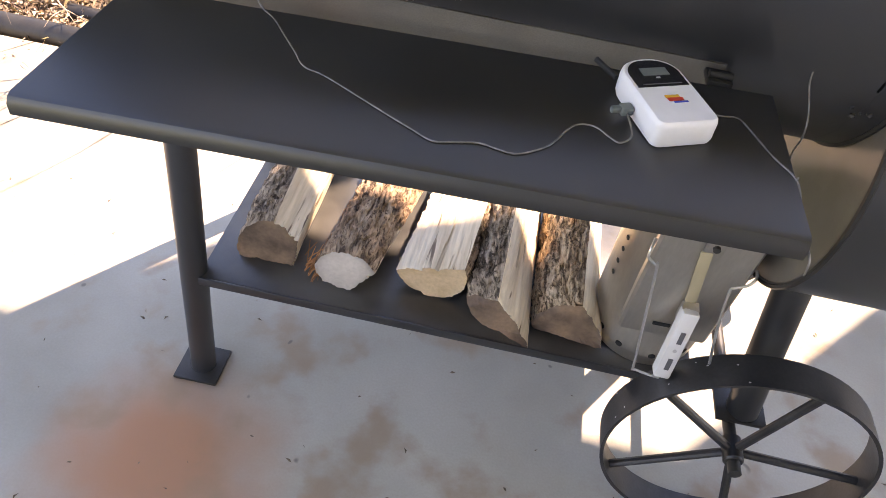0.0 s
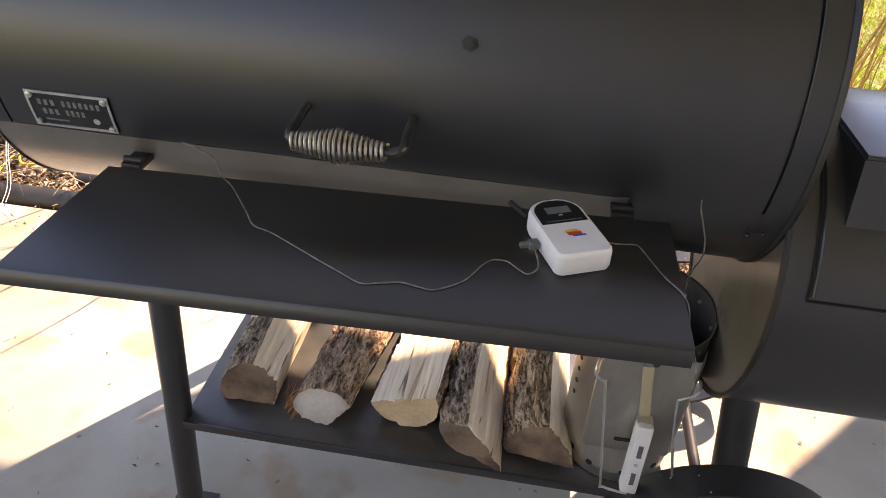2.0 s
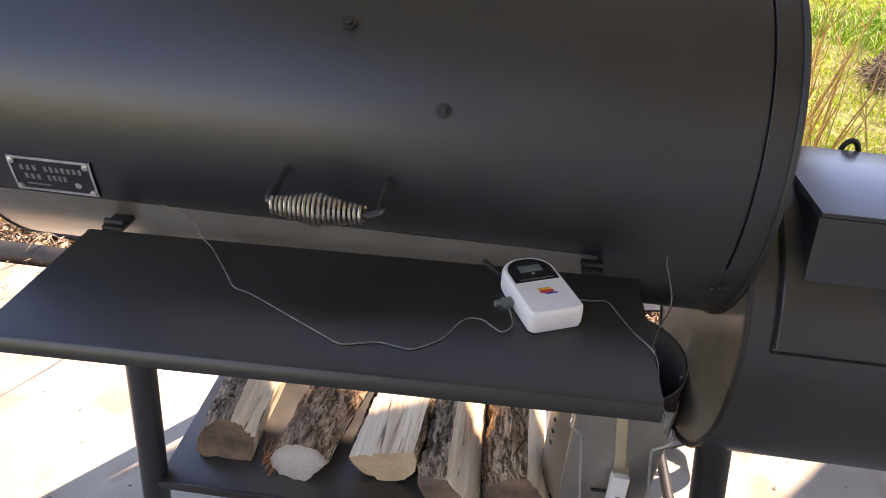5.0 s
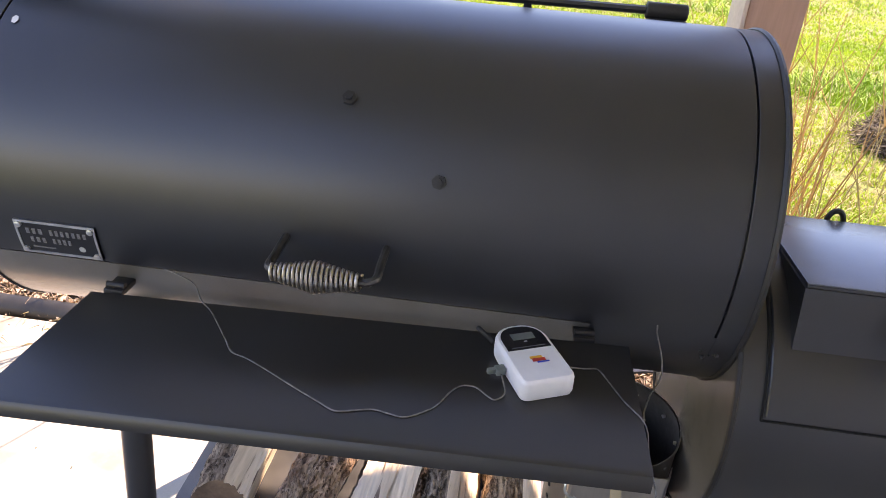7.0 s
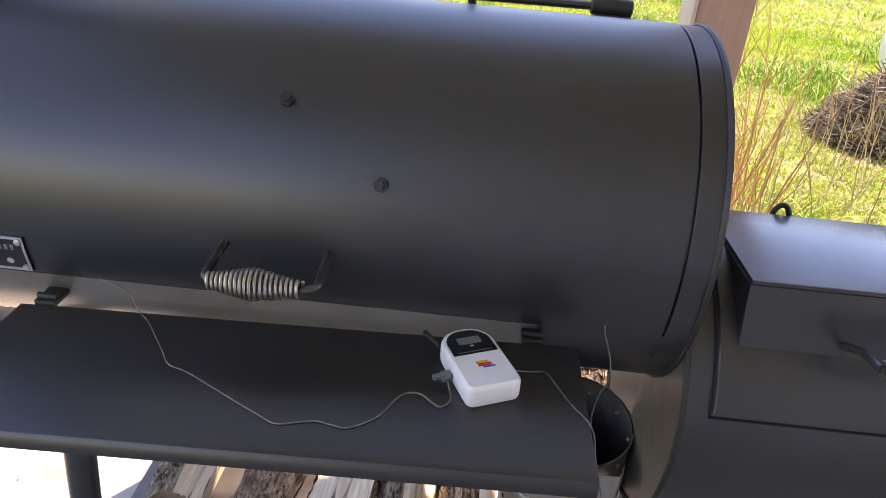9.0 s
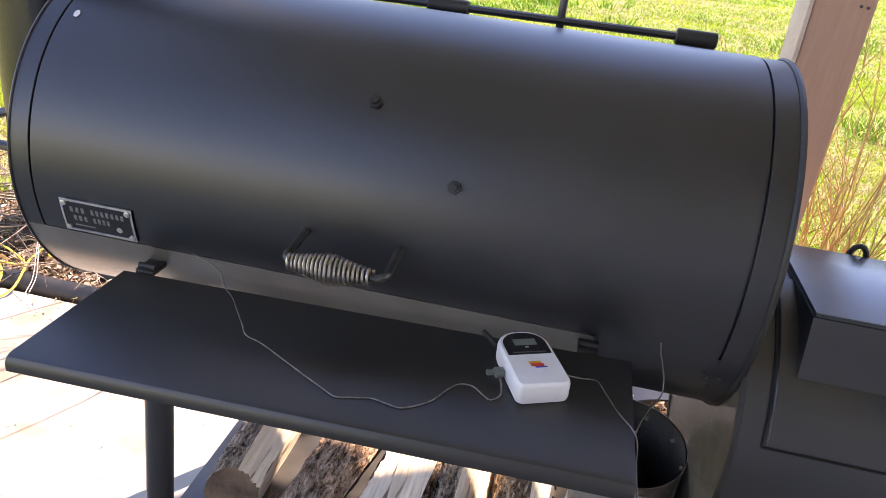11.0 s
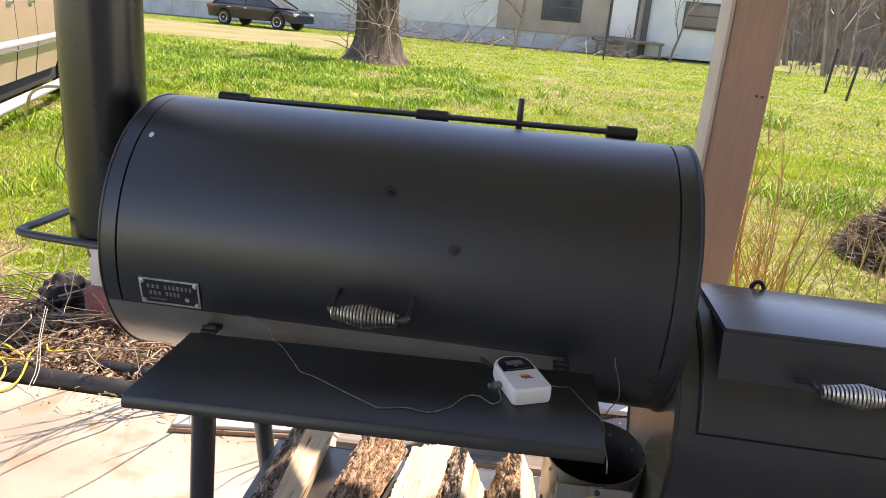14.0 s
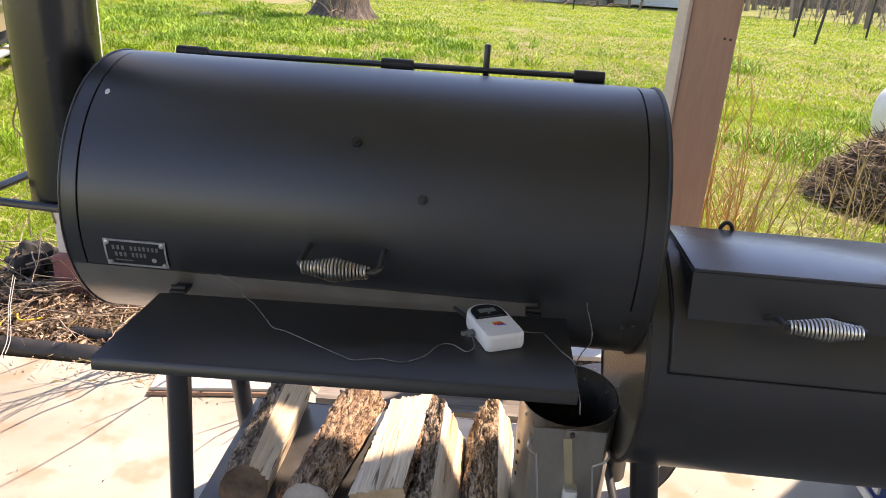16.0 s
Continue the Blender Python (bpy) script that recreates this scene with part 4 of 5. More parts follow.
# ---- charcoal chimney starter ----
def chimney():
    base = (0.378, -0.062, LS + 0.0135)
    m = pose(*base, 7.5, -1, 0)
    r, h = 0.094, 0.340
    t = thing("chimney_starter", (base[0], base[1], LS), "galvanised charcoal chimney starter standing on the log shelf", "chimney starter")
    n = 64
    W = lambda *p: m @ Vector(p)
    L = lambda rr, z: [W(rr * math.cos(2 * math.pi * k / n), rr * math.sin(2 * math.pi * k / n), z) for k in range(n)]
    bm = bmesh.new()
    rings(bm, [L(r, 0), L(r, 0.02), L(r + 0.001, 0.024), L(r, 0.028), L(r, h - 0.012), L(r + 0.0015, h - 0.009), L(r + 0.0015, h), L(r, h)], True, False)
    part("outer_wall", bm, "alu", t)
    bm = bmesh.new()
    rings(bm, [L(r - 0.0015, h - 0.001), L(r - 0.002, 0.10)], True, False)
    bm.faces.new([bm.verts.new(p) for p in L(r - 0.002, 0.10)])
    part("inner_wall", bm, "soot", t, "soot-darkened inside")
    out = lambda a, rr, z: W(rr * math.cos(radians(a)), rr * math.sin(radians(a)), z)
    for k in range(10):
        a = 36 * k + 28
        part("rivet", T([out(a, r - 0.006, h - 0.024), out(a, r + 0.002, h - 0.024)], 0.0032, 10), "wire", t)
    for a, z, size in ((198, 0.232, 0.0042), (198, 0.205, 0.0042), (198, 0.176, 0.0042), (198, 0.147, 0.0042), (215, 0.030, 0.006), (240, 0.028, 0.006), (275, 0.028, 0.006), (310, 0.030, 0.006), (342, 0.20, 0.0042), (342, 0.17, 0.0042)):
        part("vent_hole", T([out(a, r - 0.001, z), out(a, r + 0.0012, z)], size, 12), "dark_rag", t)
    # folded heat shield in front
    prof = [(-0.072, -0.092), (-0.073, -0.106), (-0.069, -0.111), (0.060, -0.111), (0.065, -0.106), (0.070, -0.088)]
    ring = [(u, v) for u, v in prof] + [(u * 0.985, v + 0.0018) for u, v in prof[::-1]]
    bm = bmesh.new()
    rings(bm, [[W(u * k, v, z) for u, v in ring] for z, k in ((0.118, 0.98), (0.230, 1.0), (0.346, 1.0))])
    part("heat_shield", bm, "alu", t, "bent sheet-metal heat shield", smooth=False)
    # added pale strip draws the yellowish reflection above the handle
    part("shield_strip", box(bmesh.new(), -0.008, 0.008, -0.1145, -0.1120, 0.195, 0.330, 0.0006, m @ pose(0.037, 0, 0, 0, -8, 0)), "strip_glint", t, "pale brass-coloured strip standing for a reflection at the shield")
    part("shield_clip", box(bmesh.new(), -0.015, 0.010, -0.117, -0.112, 0.330, 0.350, 0.001, m), "alu", t)
    part("shield_bolt", T([W(-0.002, -0.116, 0.342), W(-0.002, -0.122, 0.342)], 0.005, 10), "dark_steel", t)
    tilt = m @ pose(0.008, -0.127, 0.216, -17, 3, 0)
    hd = part("handle", box(bmesh.new(), -0.013, 0.013, -0.012, 0.012, -0.128, 0.0, 0.005, tilt), "handle_white", t, "pale worn plastic handle")
    for z0b, z1b in ((-0.108, -0.086), (-0.056, -0.034)):
        part("handle_bar", box(bmesh.new(), -0.003, 0.004, -0.0132, -0.0115, z0b, z1b, 0, tilt), "dark_print", hd)
    part("handle_dot", T([tilt @ Vector((0, -0.0115, -0.070)), tilt @ Vector((0, -0.0130, -0.070))], 0.003, 10), "grey_print", hd)
    part("handle_bracket", box(bmesh.new(), -0.004, 0.020, -0.128, -0.112, 0.180, 0.216, 0.001, m), "alu", t)
    part("shield_slot", box(bmesh.new(), -0.026, 0.000, -0.1128, -0.1108, 0.143, 0.150, 0, m), "dark_rag", t)
    w = [(-0.074, -0.098, 0.318), (-0.078, -0.112, 0.312), (-0.078, -0.117, 0.299), (-0.066, -0.121, 0.290), (-0.062, -0.124, 0.280), (-0.040, -0.159, 0.103), (-0.034, -0.163, 0.088), (0.018, -0.165, 0.080), (0.066, -0.165, 0.080), (0.071, -0.162, 0.092),
         (0.052, -0.140, 0.191), (0.043, -0.123, 0.264), (0.047, -0.121, 0.274), (0.064, -0.116, 0.280), (0.072, -0.108, 0.287), (0.072, -0.096, 0.291)]
    part("wire_bail", T(smooth_path([W(*p) for p in w], 4), 0.0021, 8), "wire", t, "bright bent wire handle")


chimney()

# ---- along the slab edge ----
def pipes():
    single("steel_pipe", T([(-2.6, 0.875, 0.002), (-0.93, 0.845, 0.002)], 0.036, 20), "black_rough", "black steel pipe lying along the slab edge", "pipe")
    single("steel_pipe", T([(-1.34, 1.00, 0.0), (-0.60, 0.96, 0.0)], 0.026, 20), "black_rough", "short black steel pipe lying in leaves", "pipe")


pipes()
t = thing("floor_board", (-0.65, 0.80, 0), "pale square board with brown edges lying on the slab edge", "board")
m = pose(-0.66, 0.81, 0.0, 0, 0, 9)
part("panel", box(bmesh.new(), -0.235, 0.235, -0.125, 0.11, 0.016, 0.028, 0.002, m), "board", t)
part("edging", box(bmesh.new(), -0.245, 0.245, -0.135, 0.12, 0.001, 0.016, 0.003, m), "board_edge", t)


def beam(x0, x1, y, z0, z1, d, turn, seed):
    rnd = random.Random(seed)
    bm = bmesh.new()
    loops = []
    for k in range(41):
        x = x0 + (x1 - x0) * k / 40
        prof = [(-d / 2, z0), (d / 2, z0), (d / 2, z1), (d / 4, z1 + 0.003), (0, z1 - 0.004), (-d / 4, z1 + 0.002), (-d / 2, z1), (-d / 2, z0 * 0.4 + z1 * 0.6), (-d / 2 + 0.004, (z0 + z1) / 2), (-d / 2, z0 * 0.6 + z1 * 0.4)]
        loops.append([(x, y + (x - x0) * math.tan(radians(turn)) + u + 0.006 * noise.noise(Vector((x * 6, u * 40, seed))), z + 0.005 * noise.noise(Vector((x * 7, z * 50, seed + 9)))) for u, z in prof])
    rings(bm, loops)
    return single("landscape_timber", bm, "timber", "weathered grey landscape timber lying by the slab", "timber", "timbers by the slab")


beam(-0.30, 0.375, 0.635, 0.002, 0.10, 0.12, 0.5, 3)
beam(-0.12, 0.50, 0.775, 0.002, 0.15, 0.12, -1, 5)
single("paper_scrap", B(0.50, 0.74, 1.0, 1.2, 0.055, 0.075, 0.004, m=pose(0, 0, 0, 0, -3, 0)), "bag", "white scrap of card lying in the leaves", "paper")


def bag():
    t = thing("charcoal_bag", (1.57, 0.44, 0), "white and blue paper charcoal bag standing on the slab", "bag")
    def shell(z0, z1, out, y0=0.27, y1=0.64, x0=1.36, x1=1.77):
        bm = bmesh.new()
        loops = []
        for k in range(13):
            z = z0 + (z1 - z0) * k / 12
            f = z / 0.5
            puff = 0.035 * math.sin(min(f, 1) * math.pi) + out
            ring = []
            for i in range(40):
                a = 2 * math.pi * i / 40
                c, s = math.cos(a), math.sin(a)
                u = math.copysign(abs(c) ** 0.45, c) * ((x1 - x0) / 2 + puff) + (x0 + x1) / 2
                v = math.copysign(abs(s) ** 0.45, s) * ((y1 - y0) / 2 * (1 - 0.35 * f) + puff) + (y0 + y1) / 2
                w = 0.008 * noise.noise(Vector((u * 14, v * 14, z * 14)))
                ring.append((u + w, v + w, z))
            loops.append(ring)
        rings(bm, loops)
        return bm
    part("bag_body", shell(0.0, 0.46, 0), "bag", t)
    part("printed_band", shell(0.02, 0.21, 0.003), "bag_blue", t, "blue printed band")
    part("printed_stripe", shell(0.225, 0.25, 0.003), "bag_gold", t, "gold printed stripe")
    for z0, z1 in ((0.10, 0.16), (0.05, 0.075)):
        part("print_bar", B(1.315, 1.322, 0.38, 0.50, z0, z1), "bag", t)
    return t


first_bag = tagged(bag(), group="stacked bags")
# two unseen copies added on top, to lengthen the shadow on the slab
for k in (1, 2):
    copy_thing(first_bag, pose(1.57 + 0.015 * k, 0.44 - 0.01 * k, 0.462 * k, 0, 0, 2 * k))


# ---- loose leaves, twigs, straw ----
def scatter(name, material, count, place, size, label, category, seed, lift=0.004, flat=0.6, aspect=0.5):
    rnd = random.Random(seed)
    vs, fs = [], []
    for _ in range(count):
        x, y, z = place(rnd)
        L = size * rnd.uniform(0.5, 1.3)
        rot = Euler((rnd.gauss(0, flat), rnd.gauss(0, flat), rnd.uniform(0, 6.3))).to_matrix()
        w = L * aspect * rnd.uniform(0.5, 1)
        bend = L * rnd.uniform(0.05, 0.3)
        k = len(vs)
        for p in ((-L / 2, 0, 0), (-L * 0.1, -w / 2, bend), (L / 2, 0, 0), (-L * 0.1, w / 2, bend), (0, 0, bend * 0.4)):
            vs.append(rot @ Vector(p) + Vector((x, y, z + lift)))
        fs += [(k, k + 1, k + 4), (k + 1, k + 2, k + 4), (k + 2, k + 3, k + 4), (k + 3, k, k + 4)]
    me = bpy.data.meshes.new(name)
    me.from_pydata(vs, [], fs)
    me.materials.append(M[material])
    return tagged(new(name, me), label, category, kind="stuff")


def heap(x, y):
    """Height of the litter beside the slab."""
    h = -0.034 + 0.025 * noise.noise(Vector((x * 2.2, y * 2.2, 4)))
    h += 0.07 * math.exp(-((x + 1.95) ** 2 / 0.22 + (y - 1.25) ** 2 / 0.05))
    h += 0.02 * math.exp(-((y - 1.15) ** 2) / 0.08)
    return max(h, -0.043)


bm = bmesh.new()
gx, gy = [-4 + 0.05 * i for i in range(141)], [0.80 + 0.05 * j for j in range(14)]
rows = [[bm.verts.new((x, y, heap(x, y) - 0.002)) for x in gx] for y in gy]
for a, b in zip(rows, rows[1:]):
    for i in range(len(gx) - 1):
        bm.faces.new((a[i], a[i + 1], b[i + 1], b[i]))
single("litter_bed", bm, "soil", "low bank of soil and leaf mould", "soil", kind="structure")


def on_bank(rnd):
    x, y = rnd.uniform(-3.6, 2.4), 0.84 + 0.62 * rnd.random() ** 1.15
    return x, y, heap(x, y) + rnd.uniform(-0.01, 0.02)


def on_edge(rnd):
    x = rnd.gauss(-0.86, 0.24)
    y = 0.86 - abs(rnd.gauss(0, 0.09))
    return x, y, 0.004


scatter("dead_leaf_litter", "leaf", 19000, on_bank, 0.034, "dry brown dead leaves heaped beside the slab", "leaves", 11)
scatter("dead_leaf_litter", "leaf", 260, on_edge, 0.018, "dry brown leaf crumbs on the slab edge", "leaves", 12, 0.004, 0.25)
scatter("straw_litter", "straw", 1500, on_bank, 0.08, "dry straw strewn over the leaves", "straw", 13, 0.01, 0.2, 0.03)
scatter("straw_litter", "straw", 140, on_edge, 0.05, "dry straw on the slab edge", "straw", 14, 0.003, 0.1, 0.06)


def crumbs(rnd):
    return rnd.uniform(-1.6, 1.3), rnd.uniform(-0.6, 0.75), 0.0015


scatter("slab_crumbs", "soil", 170, crumbs, 0.011, "dark crumbs of dirt and bark on the slab", "debris", 15, 0.001, 0.5, 0.45)


def twigs(name, count, place, length, r, label, seed, material="twig", up=0.15, limbs=2):
    rnd = random.Random(seed)
    bm = bmesh.new()
    for _ in range(count):
        p = Vector(place(rnd))
        d = Vector((rnd.gauss(0, 1), rnd.gauss(0, 1), rnd.gauss(up, abs(up) * 0.4))).normalized()
        L = length * rnd.uniform(0.5, 1.3)

        def grow(p, d, L, r, depth):
            pts = [p]
            for k in range(5):
                d = (d + Vector((rnd.gauss(0, .12), rnd.gauss(0, .12), rnd.gauss(0, .06)))).normalized()
                pts.append(pts[-1] + d * L / 5)
            tube(bm, pts, [r * (1 - 0.15 * k) for k in range(6)], 4, False)
            if depth:
                for k in range(limbs):
                    q = pts[rnd.randint(1, 4)]
                    grow(q, (d + Vector((rnd.gauss(0, .6), rnd.gauss(0, .6), rnd.gauss(0, .4)))).normalized(), L * 0.5, r * 0.6, depth - 1)
        grow(p, d, L, r, 1)
    return single(name, bm, material, label, "twigs", kind="stuff")


twigs("twig_pile", 45, lambda r: (r.gauss(-1.85, 0.30), r.gauss(1.27, 0.10), 0.04 + r.uniform(0, 0.10)), 0.5, 0.004, "tangled pile of bare dead twigs", 21, "brush", 0.12)
twigs("twig_pile", 60, lambda r: (r.gauss(-1.5, 0.5), r.gauss(1.15, 0.15), 0.05), 0.35, 0.003, "bare dead twigs over the leaves", 22, up=0.05)


def weeds(name, xs, ys, count, height, seed, label, material="straw", r=0.004):
    rnd = random.Random(seed)
    bm = bmesh.new()
    for _ in range(count):
        p = Vector((rnd.uniform(*xs), rnd.uniform(*ys), -0.03))
        lean = Vector((rnd.gauss(0, 0.18), rnd.gauss(0, 0.18), 1)).normalized()
        h = height * rnd.uniform(0.5, 1.2)
        pts = [p]
        d = lean
        for k in range(7):
            d = (d + Vector((rnd.gauss(0, .07), rnd.gauss(0, .07), 0))).normalized()
            pts.append(pts[-1] + d * h / 7)
        tube(bm, pts, [r * (1 - 0.11 * k) for k in range(8)], 4, False)
        for k in range(rnd.randint(1, 5)):
            q = pts[rnd.randint(2, 6)]
            e = (d + Vector((rnd.gauss(0, .7), rnd.gauss(0, .7), 0.2))).normalized()
            tube(bm, [q, q + e * 0.10, q + e * 0.2 + Vector((0, 0, 0.02))], [r * 0.55, r * 0.4, r * 0.2], 3, False)
    return single(name, bm, material, label, "weeds", kind="stuff")


weeds("dry_weeds", (1.08, 1.40), (1.55, 2.3), 44, 0.95, 31, "tall dry golden weed stalks beside the porch post", "golden", 0.0055)
weeds("dry_weeds", (1.5, 2.6), (2.0, 3.6), 34, 0.7, 32, "thin dry weed stalks in the lawn")
weeds("dry_weeds", (-2.9, -1.5), (1.5, 2.2), 7, 0.6, 33, "pale dry weed stalks behind the leaf bank")
weeds("dry_weeds", (-2.2, 0.5), (2.4, 5.0), 10, 0.8, 34, "sparse dry stalks standing in the lawn")
weeds("dry_weeds", (-0.85, -0.25), (0.88, 1.25), 12, 0.80, 36, "bare thin stems standing in the leaf bank", "twig", 0.008)


def canes():
    """Bare canes behind the barrel; each is given by where its root stands and where its tip throws its shadow on the slab."""
    rnd = random.Random(51)
    bm = bmesh.new()
    for (rx, ry), (sx, sy), h, r in (((-0.74, 0.96), (-1.06, 0.13), 1.02, 0.0046), ((-1.02, 0.97), (-1.45, 0.34), 0.98, 0.0043), ((-0.98, 0.93), (-1.42, 0.26), 0.96, 0.0040), ((-1.00, 0.95), (-1.38, 0.20), 0.98, 0.0046), ((-0.94, 0.94), (-1.32, 0.10), 0.95, 0.0050),
                                     ((-1.05, 1.02), (-1.55, 0.42), 1.0, 0.0043), ((-1.03, 0.99), (-1.48, 0.46), 0.9, 0.0034), ((-0.90, 0.98), (-1.36, 0.32), 1.0, 0.0031), ((-0.98, 1.02), (-1.30, 0.22), 0.9, 0.0034), ((-0.60, 0.95), (-0.80, 0.62), 0.55, 0.0028)):
        root, tip = Vector((rx, ry, -0.02)), Vector((sx + SUN_DIR.x / SUN_DIR.z * h, sy + SUN_DIR.y / SUN_DIR.z * h, h))
        side = Vector((rnd.gauss(0, 0.03), rnd.gauss(0, 0.03), 0))
        root = root + Vector((0.06, 0.10, 0))
        pts = [root.lerp(tip, k / 9) + side * math.sin(math.pi * k / 9) + Vector((rnd.gauss(0, 0.006), rnd.gauss(0, 0.006), 0)) for k in range(10)]
        tube(bm, pts, [r * (1 - 0.055 * k) for k in range(10)], 6, False)
        for _ in range(rnd.randint(1, 3)):
            q = pts[rnd.randint(3, 8)]
            e = ((tip - root).normalized() + Vector((rnd.gauss(0, 0.5), rnd.gauss(0, 0.3), 0.1))).normalized()
            tube(bm, [q, q + e * 0.08 + Vector((0, 0, 0.01)), q + e * 0.17], [r * 0.6, r * 0.45, r * 0.25], 5, False)
    single("bare_canes", bm, "brush", "bare woody canes rising from the leaf bank behind the smoker", "canes", kind="stuff")


canes()
vine = thing("dry_vine", (-1.62, 1.40, 0.0), "pale dry vine bending beside the white post", "vine")
part("vine_stem", T(smooth_path([(-1.60, 1.40, 0.9), (-1.62, 1.38, 0.97), (-1.70, 1.36, 0.985), (-1.78, 1.36, 0.95), (-1.82, 1.37, 0.86)], 6), [0.006] * 25, 6), "straw", vine)
part("vine_stem", T(smooth_path([(-1.565, 1.335, 0.30), (-1.66, 1.36, 0.62), (-1.70, 1.36, 0.70), (-1.62, 1.345, 0.86), (-1.60, 1.40, 0.9)], 6), 0.004, 6), "straw", vine)
ROPE_END = [(-1.84, 0.97, 0.01), (-1.71, 0.917, 0.03), (-1.61, 0.845, 0.045), (-1.575, 0.790, 0.030), (-1.568, 0.720, 0.007), (-1.535, 0.728, 0.007), (-1.512, 0.775, 0.022), (-1.53, 0.85, 0.046), (-1.598, 0.953, 0.02), (-1.614, 1.024, 0.02), (-1.60, 1.064, 0.03), (-1.554, 1.018, 0.02), (-1.484, 1.051, 0.02)]
CORD = {0.0: [(-1.566, 1.036, 0.20), (-1.529, 0.937, 0.13), (-1.490, 0.850, 0.044), (-1.470, 0.790, 0.02), (-1.461, 0.745, 0.004)], 0.022: [(-1.560, 1.036, 0.19), (-1.520, 0.930, 0.12), (-1.478, 0.850, 0.044), (-1.460, 0.785, 0.014)]}
single("yellow_rope", T(smooth_path([(-2.05 + 0.22 * math.cos(k * 0.9) + 0.015 * k * math.sin(k), 0.96 + 0.06 * math.sin(k * 0.9), 0.03 + 0.03 * math.sin(k * 1.7)) for k in range(16)] + ROPE_END, 5), 0.0042, 8), "rope", "coil of yellow plastic rope hanging over the pipe", "rope")
for bend in (0.0, 0.022):
    single("cord", T(smooth_path(CORD[bend], 5), 0.0016, 6), "board", "frayed white cord hanging over the pipe", "cord", "cords over the pipe")
bm = bmesh.new()
bmesh.ops.create_icosphere(bm, subdivisions=4, radius=1)
for v in bm.verts:
    n = noise.noise(v.co * 2.3) * 0.35 + noise.noise(v.co * 6) * 0.12
    v.co = Vector((-1.74, 1.42, 0.06)) + Vector((v.co.x * 0.115, v.co.y * 0.09, v.co.z * 0.105)) * (1 + n)
single("plastic_sack", bm, "dark_rag", "crumpled black plastic sack among the twigs", "sack")


# ---- lawn ----
def lawn():
    rnd = np.random.default_rng(7)
    def blades(n, xs, ys, h, w, tuft, seed_off, name, material, label):
        y = ys[0] + (ys[1] - ys[0]) * rnd.random(n) ** 1.5
        x = (rnd.random(n) - 0.5) * 2 * (xs + (y - ys[0]) * 0.75) + 0.2
        dens = np.array([0.8 * noise.noise(Vector((a * 0.8, b * 0.8, seed_off))) + 0.5 * noise.noise(Vector((a * 4, b * 4, seed_off + 3))) for a, b in zip(x, y)])
        rim = 0.0
        if name == "tall_grass":
            e = np.abs(2 * (y - ys[0]) / (ys[1] - ys[0]) - 1)
            rim = 0.7 * e ** 2 + 0.35 * np.clip(x + 1.5, 0, None)
        if material == "straw":
            rim = np.where(x < 0.4, 0.32, -0.08)
        keep = (dens > tuft + rim) & ~((x < -6.0) & (y > 21.3) & (y < 31))
        x, y, d = x[keep], y[keep], np.clip(dens[keep], 0, 1)
        k = len(x)
        hh = h * (0.5 + rnd.random(k)) * (0.6 + 0.9 * d)
        ang, lean = rnd.random(k) * 6.28, rnd.normal(0, 1.5 if material == "straw" else 0.8, (k, 2))
        ww = w * (0.6 + 0.8 * rnd.random(k)) * (1 + y * 0.10)
        dx, dy = np.cos(ang) * ww, np.sin(ang) * ww
        V = np.zeros((k, 5, 3))
        V[:, 0] = np.stack([x - dx, y - dy, np.full(k, -0.05)], 1)
        V[:, 1] = np.stack([x + dx, y + dy, np.full(k, -0.05)], 1)
        mx, my = x + lean[:, 0] * hh * 0.35, y + lean[:, 1] * hh * 0.35
        V[:, 2] = np.stack([mx + dx * 0.7, my + dy * 0.7, -0.05 + hh * 0.6], 1)
        V[:, 3] = np.stack([mx - dx * 0.7, my - dy * 0.7, -0.05 + hh * 0.6], 1)
        V[:, 4] = np.stack([x + lean[:, 0] * hh, y + lean[:, 1] * hh, -0.05 + hh], 1)
        F = []
        for i in range(k):
            o = 5 * i
            F += [(o, o + 1, o + 2, o + 3), (o + 3, o + 2, o + 4)]
        me = bpy.data.meshes.new(name)
        me.from_pydata(V.reshape(-1, 3).tolist(), [], F)
        me.materials.append(M[material])
        tagged(new(name, me), label, "grass", kind="stuff")
    blades(150000, 4.0, (7.0, 21), 0.12, 0.0045, -0.10, 12, "tall_grass", "lush", "taller lush green grass tufts")
    blades(300000, 3.6, (1.42, 9), 0.034, 0.0030, -0.30, 2, "lawn_grass", "blade", "fresh green grass tufts")
    blades(190000, 6.5, (7, 36), 0.050, 0.0045, -0.40, 5, "lawn_grass", "blade", "fresh green grass further out")
    blades(190000, 3.6, (1.50, 18), 0.040, 0.0026, -0.22, 8, "dry_grass", "straw", "flat dry straw in the lawn")
    blades(130000, 3.4, (1.5, 15), 0.11, 0.0038, 0.30, 21, "grass_clump", "lush", "scattered clumps of taller green grass")


lawn()
single("mown_track", B(-40, -6.5, 21.5, 31, -0.049, -0.042), "track", "yellowish mown track across the lawn", "track", kind="structure")


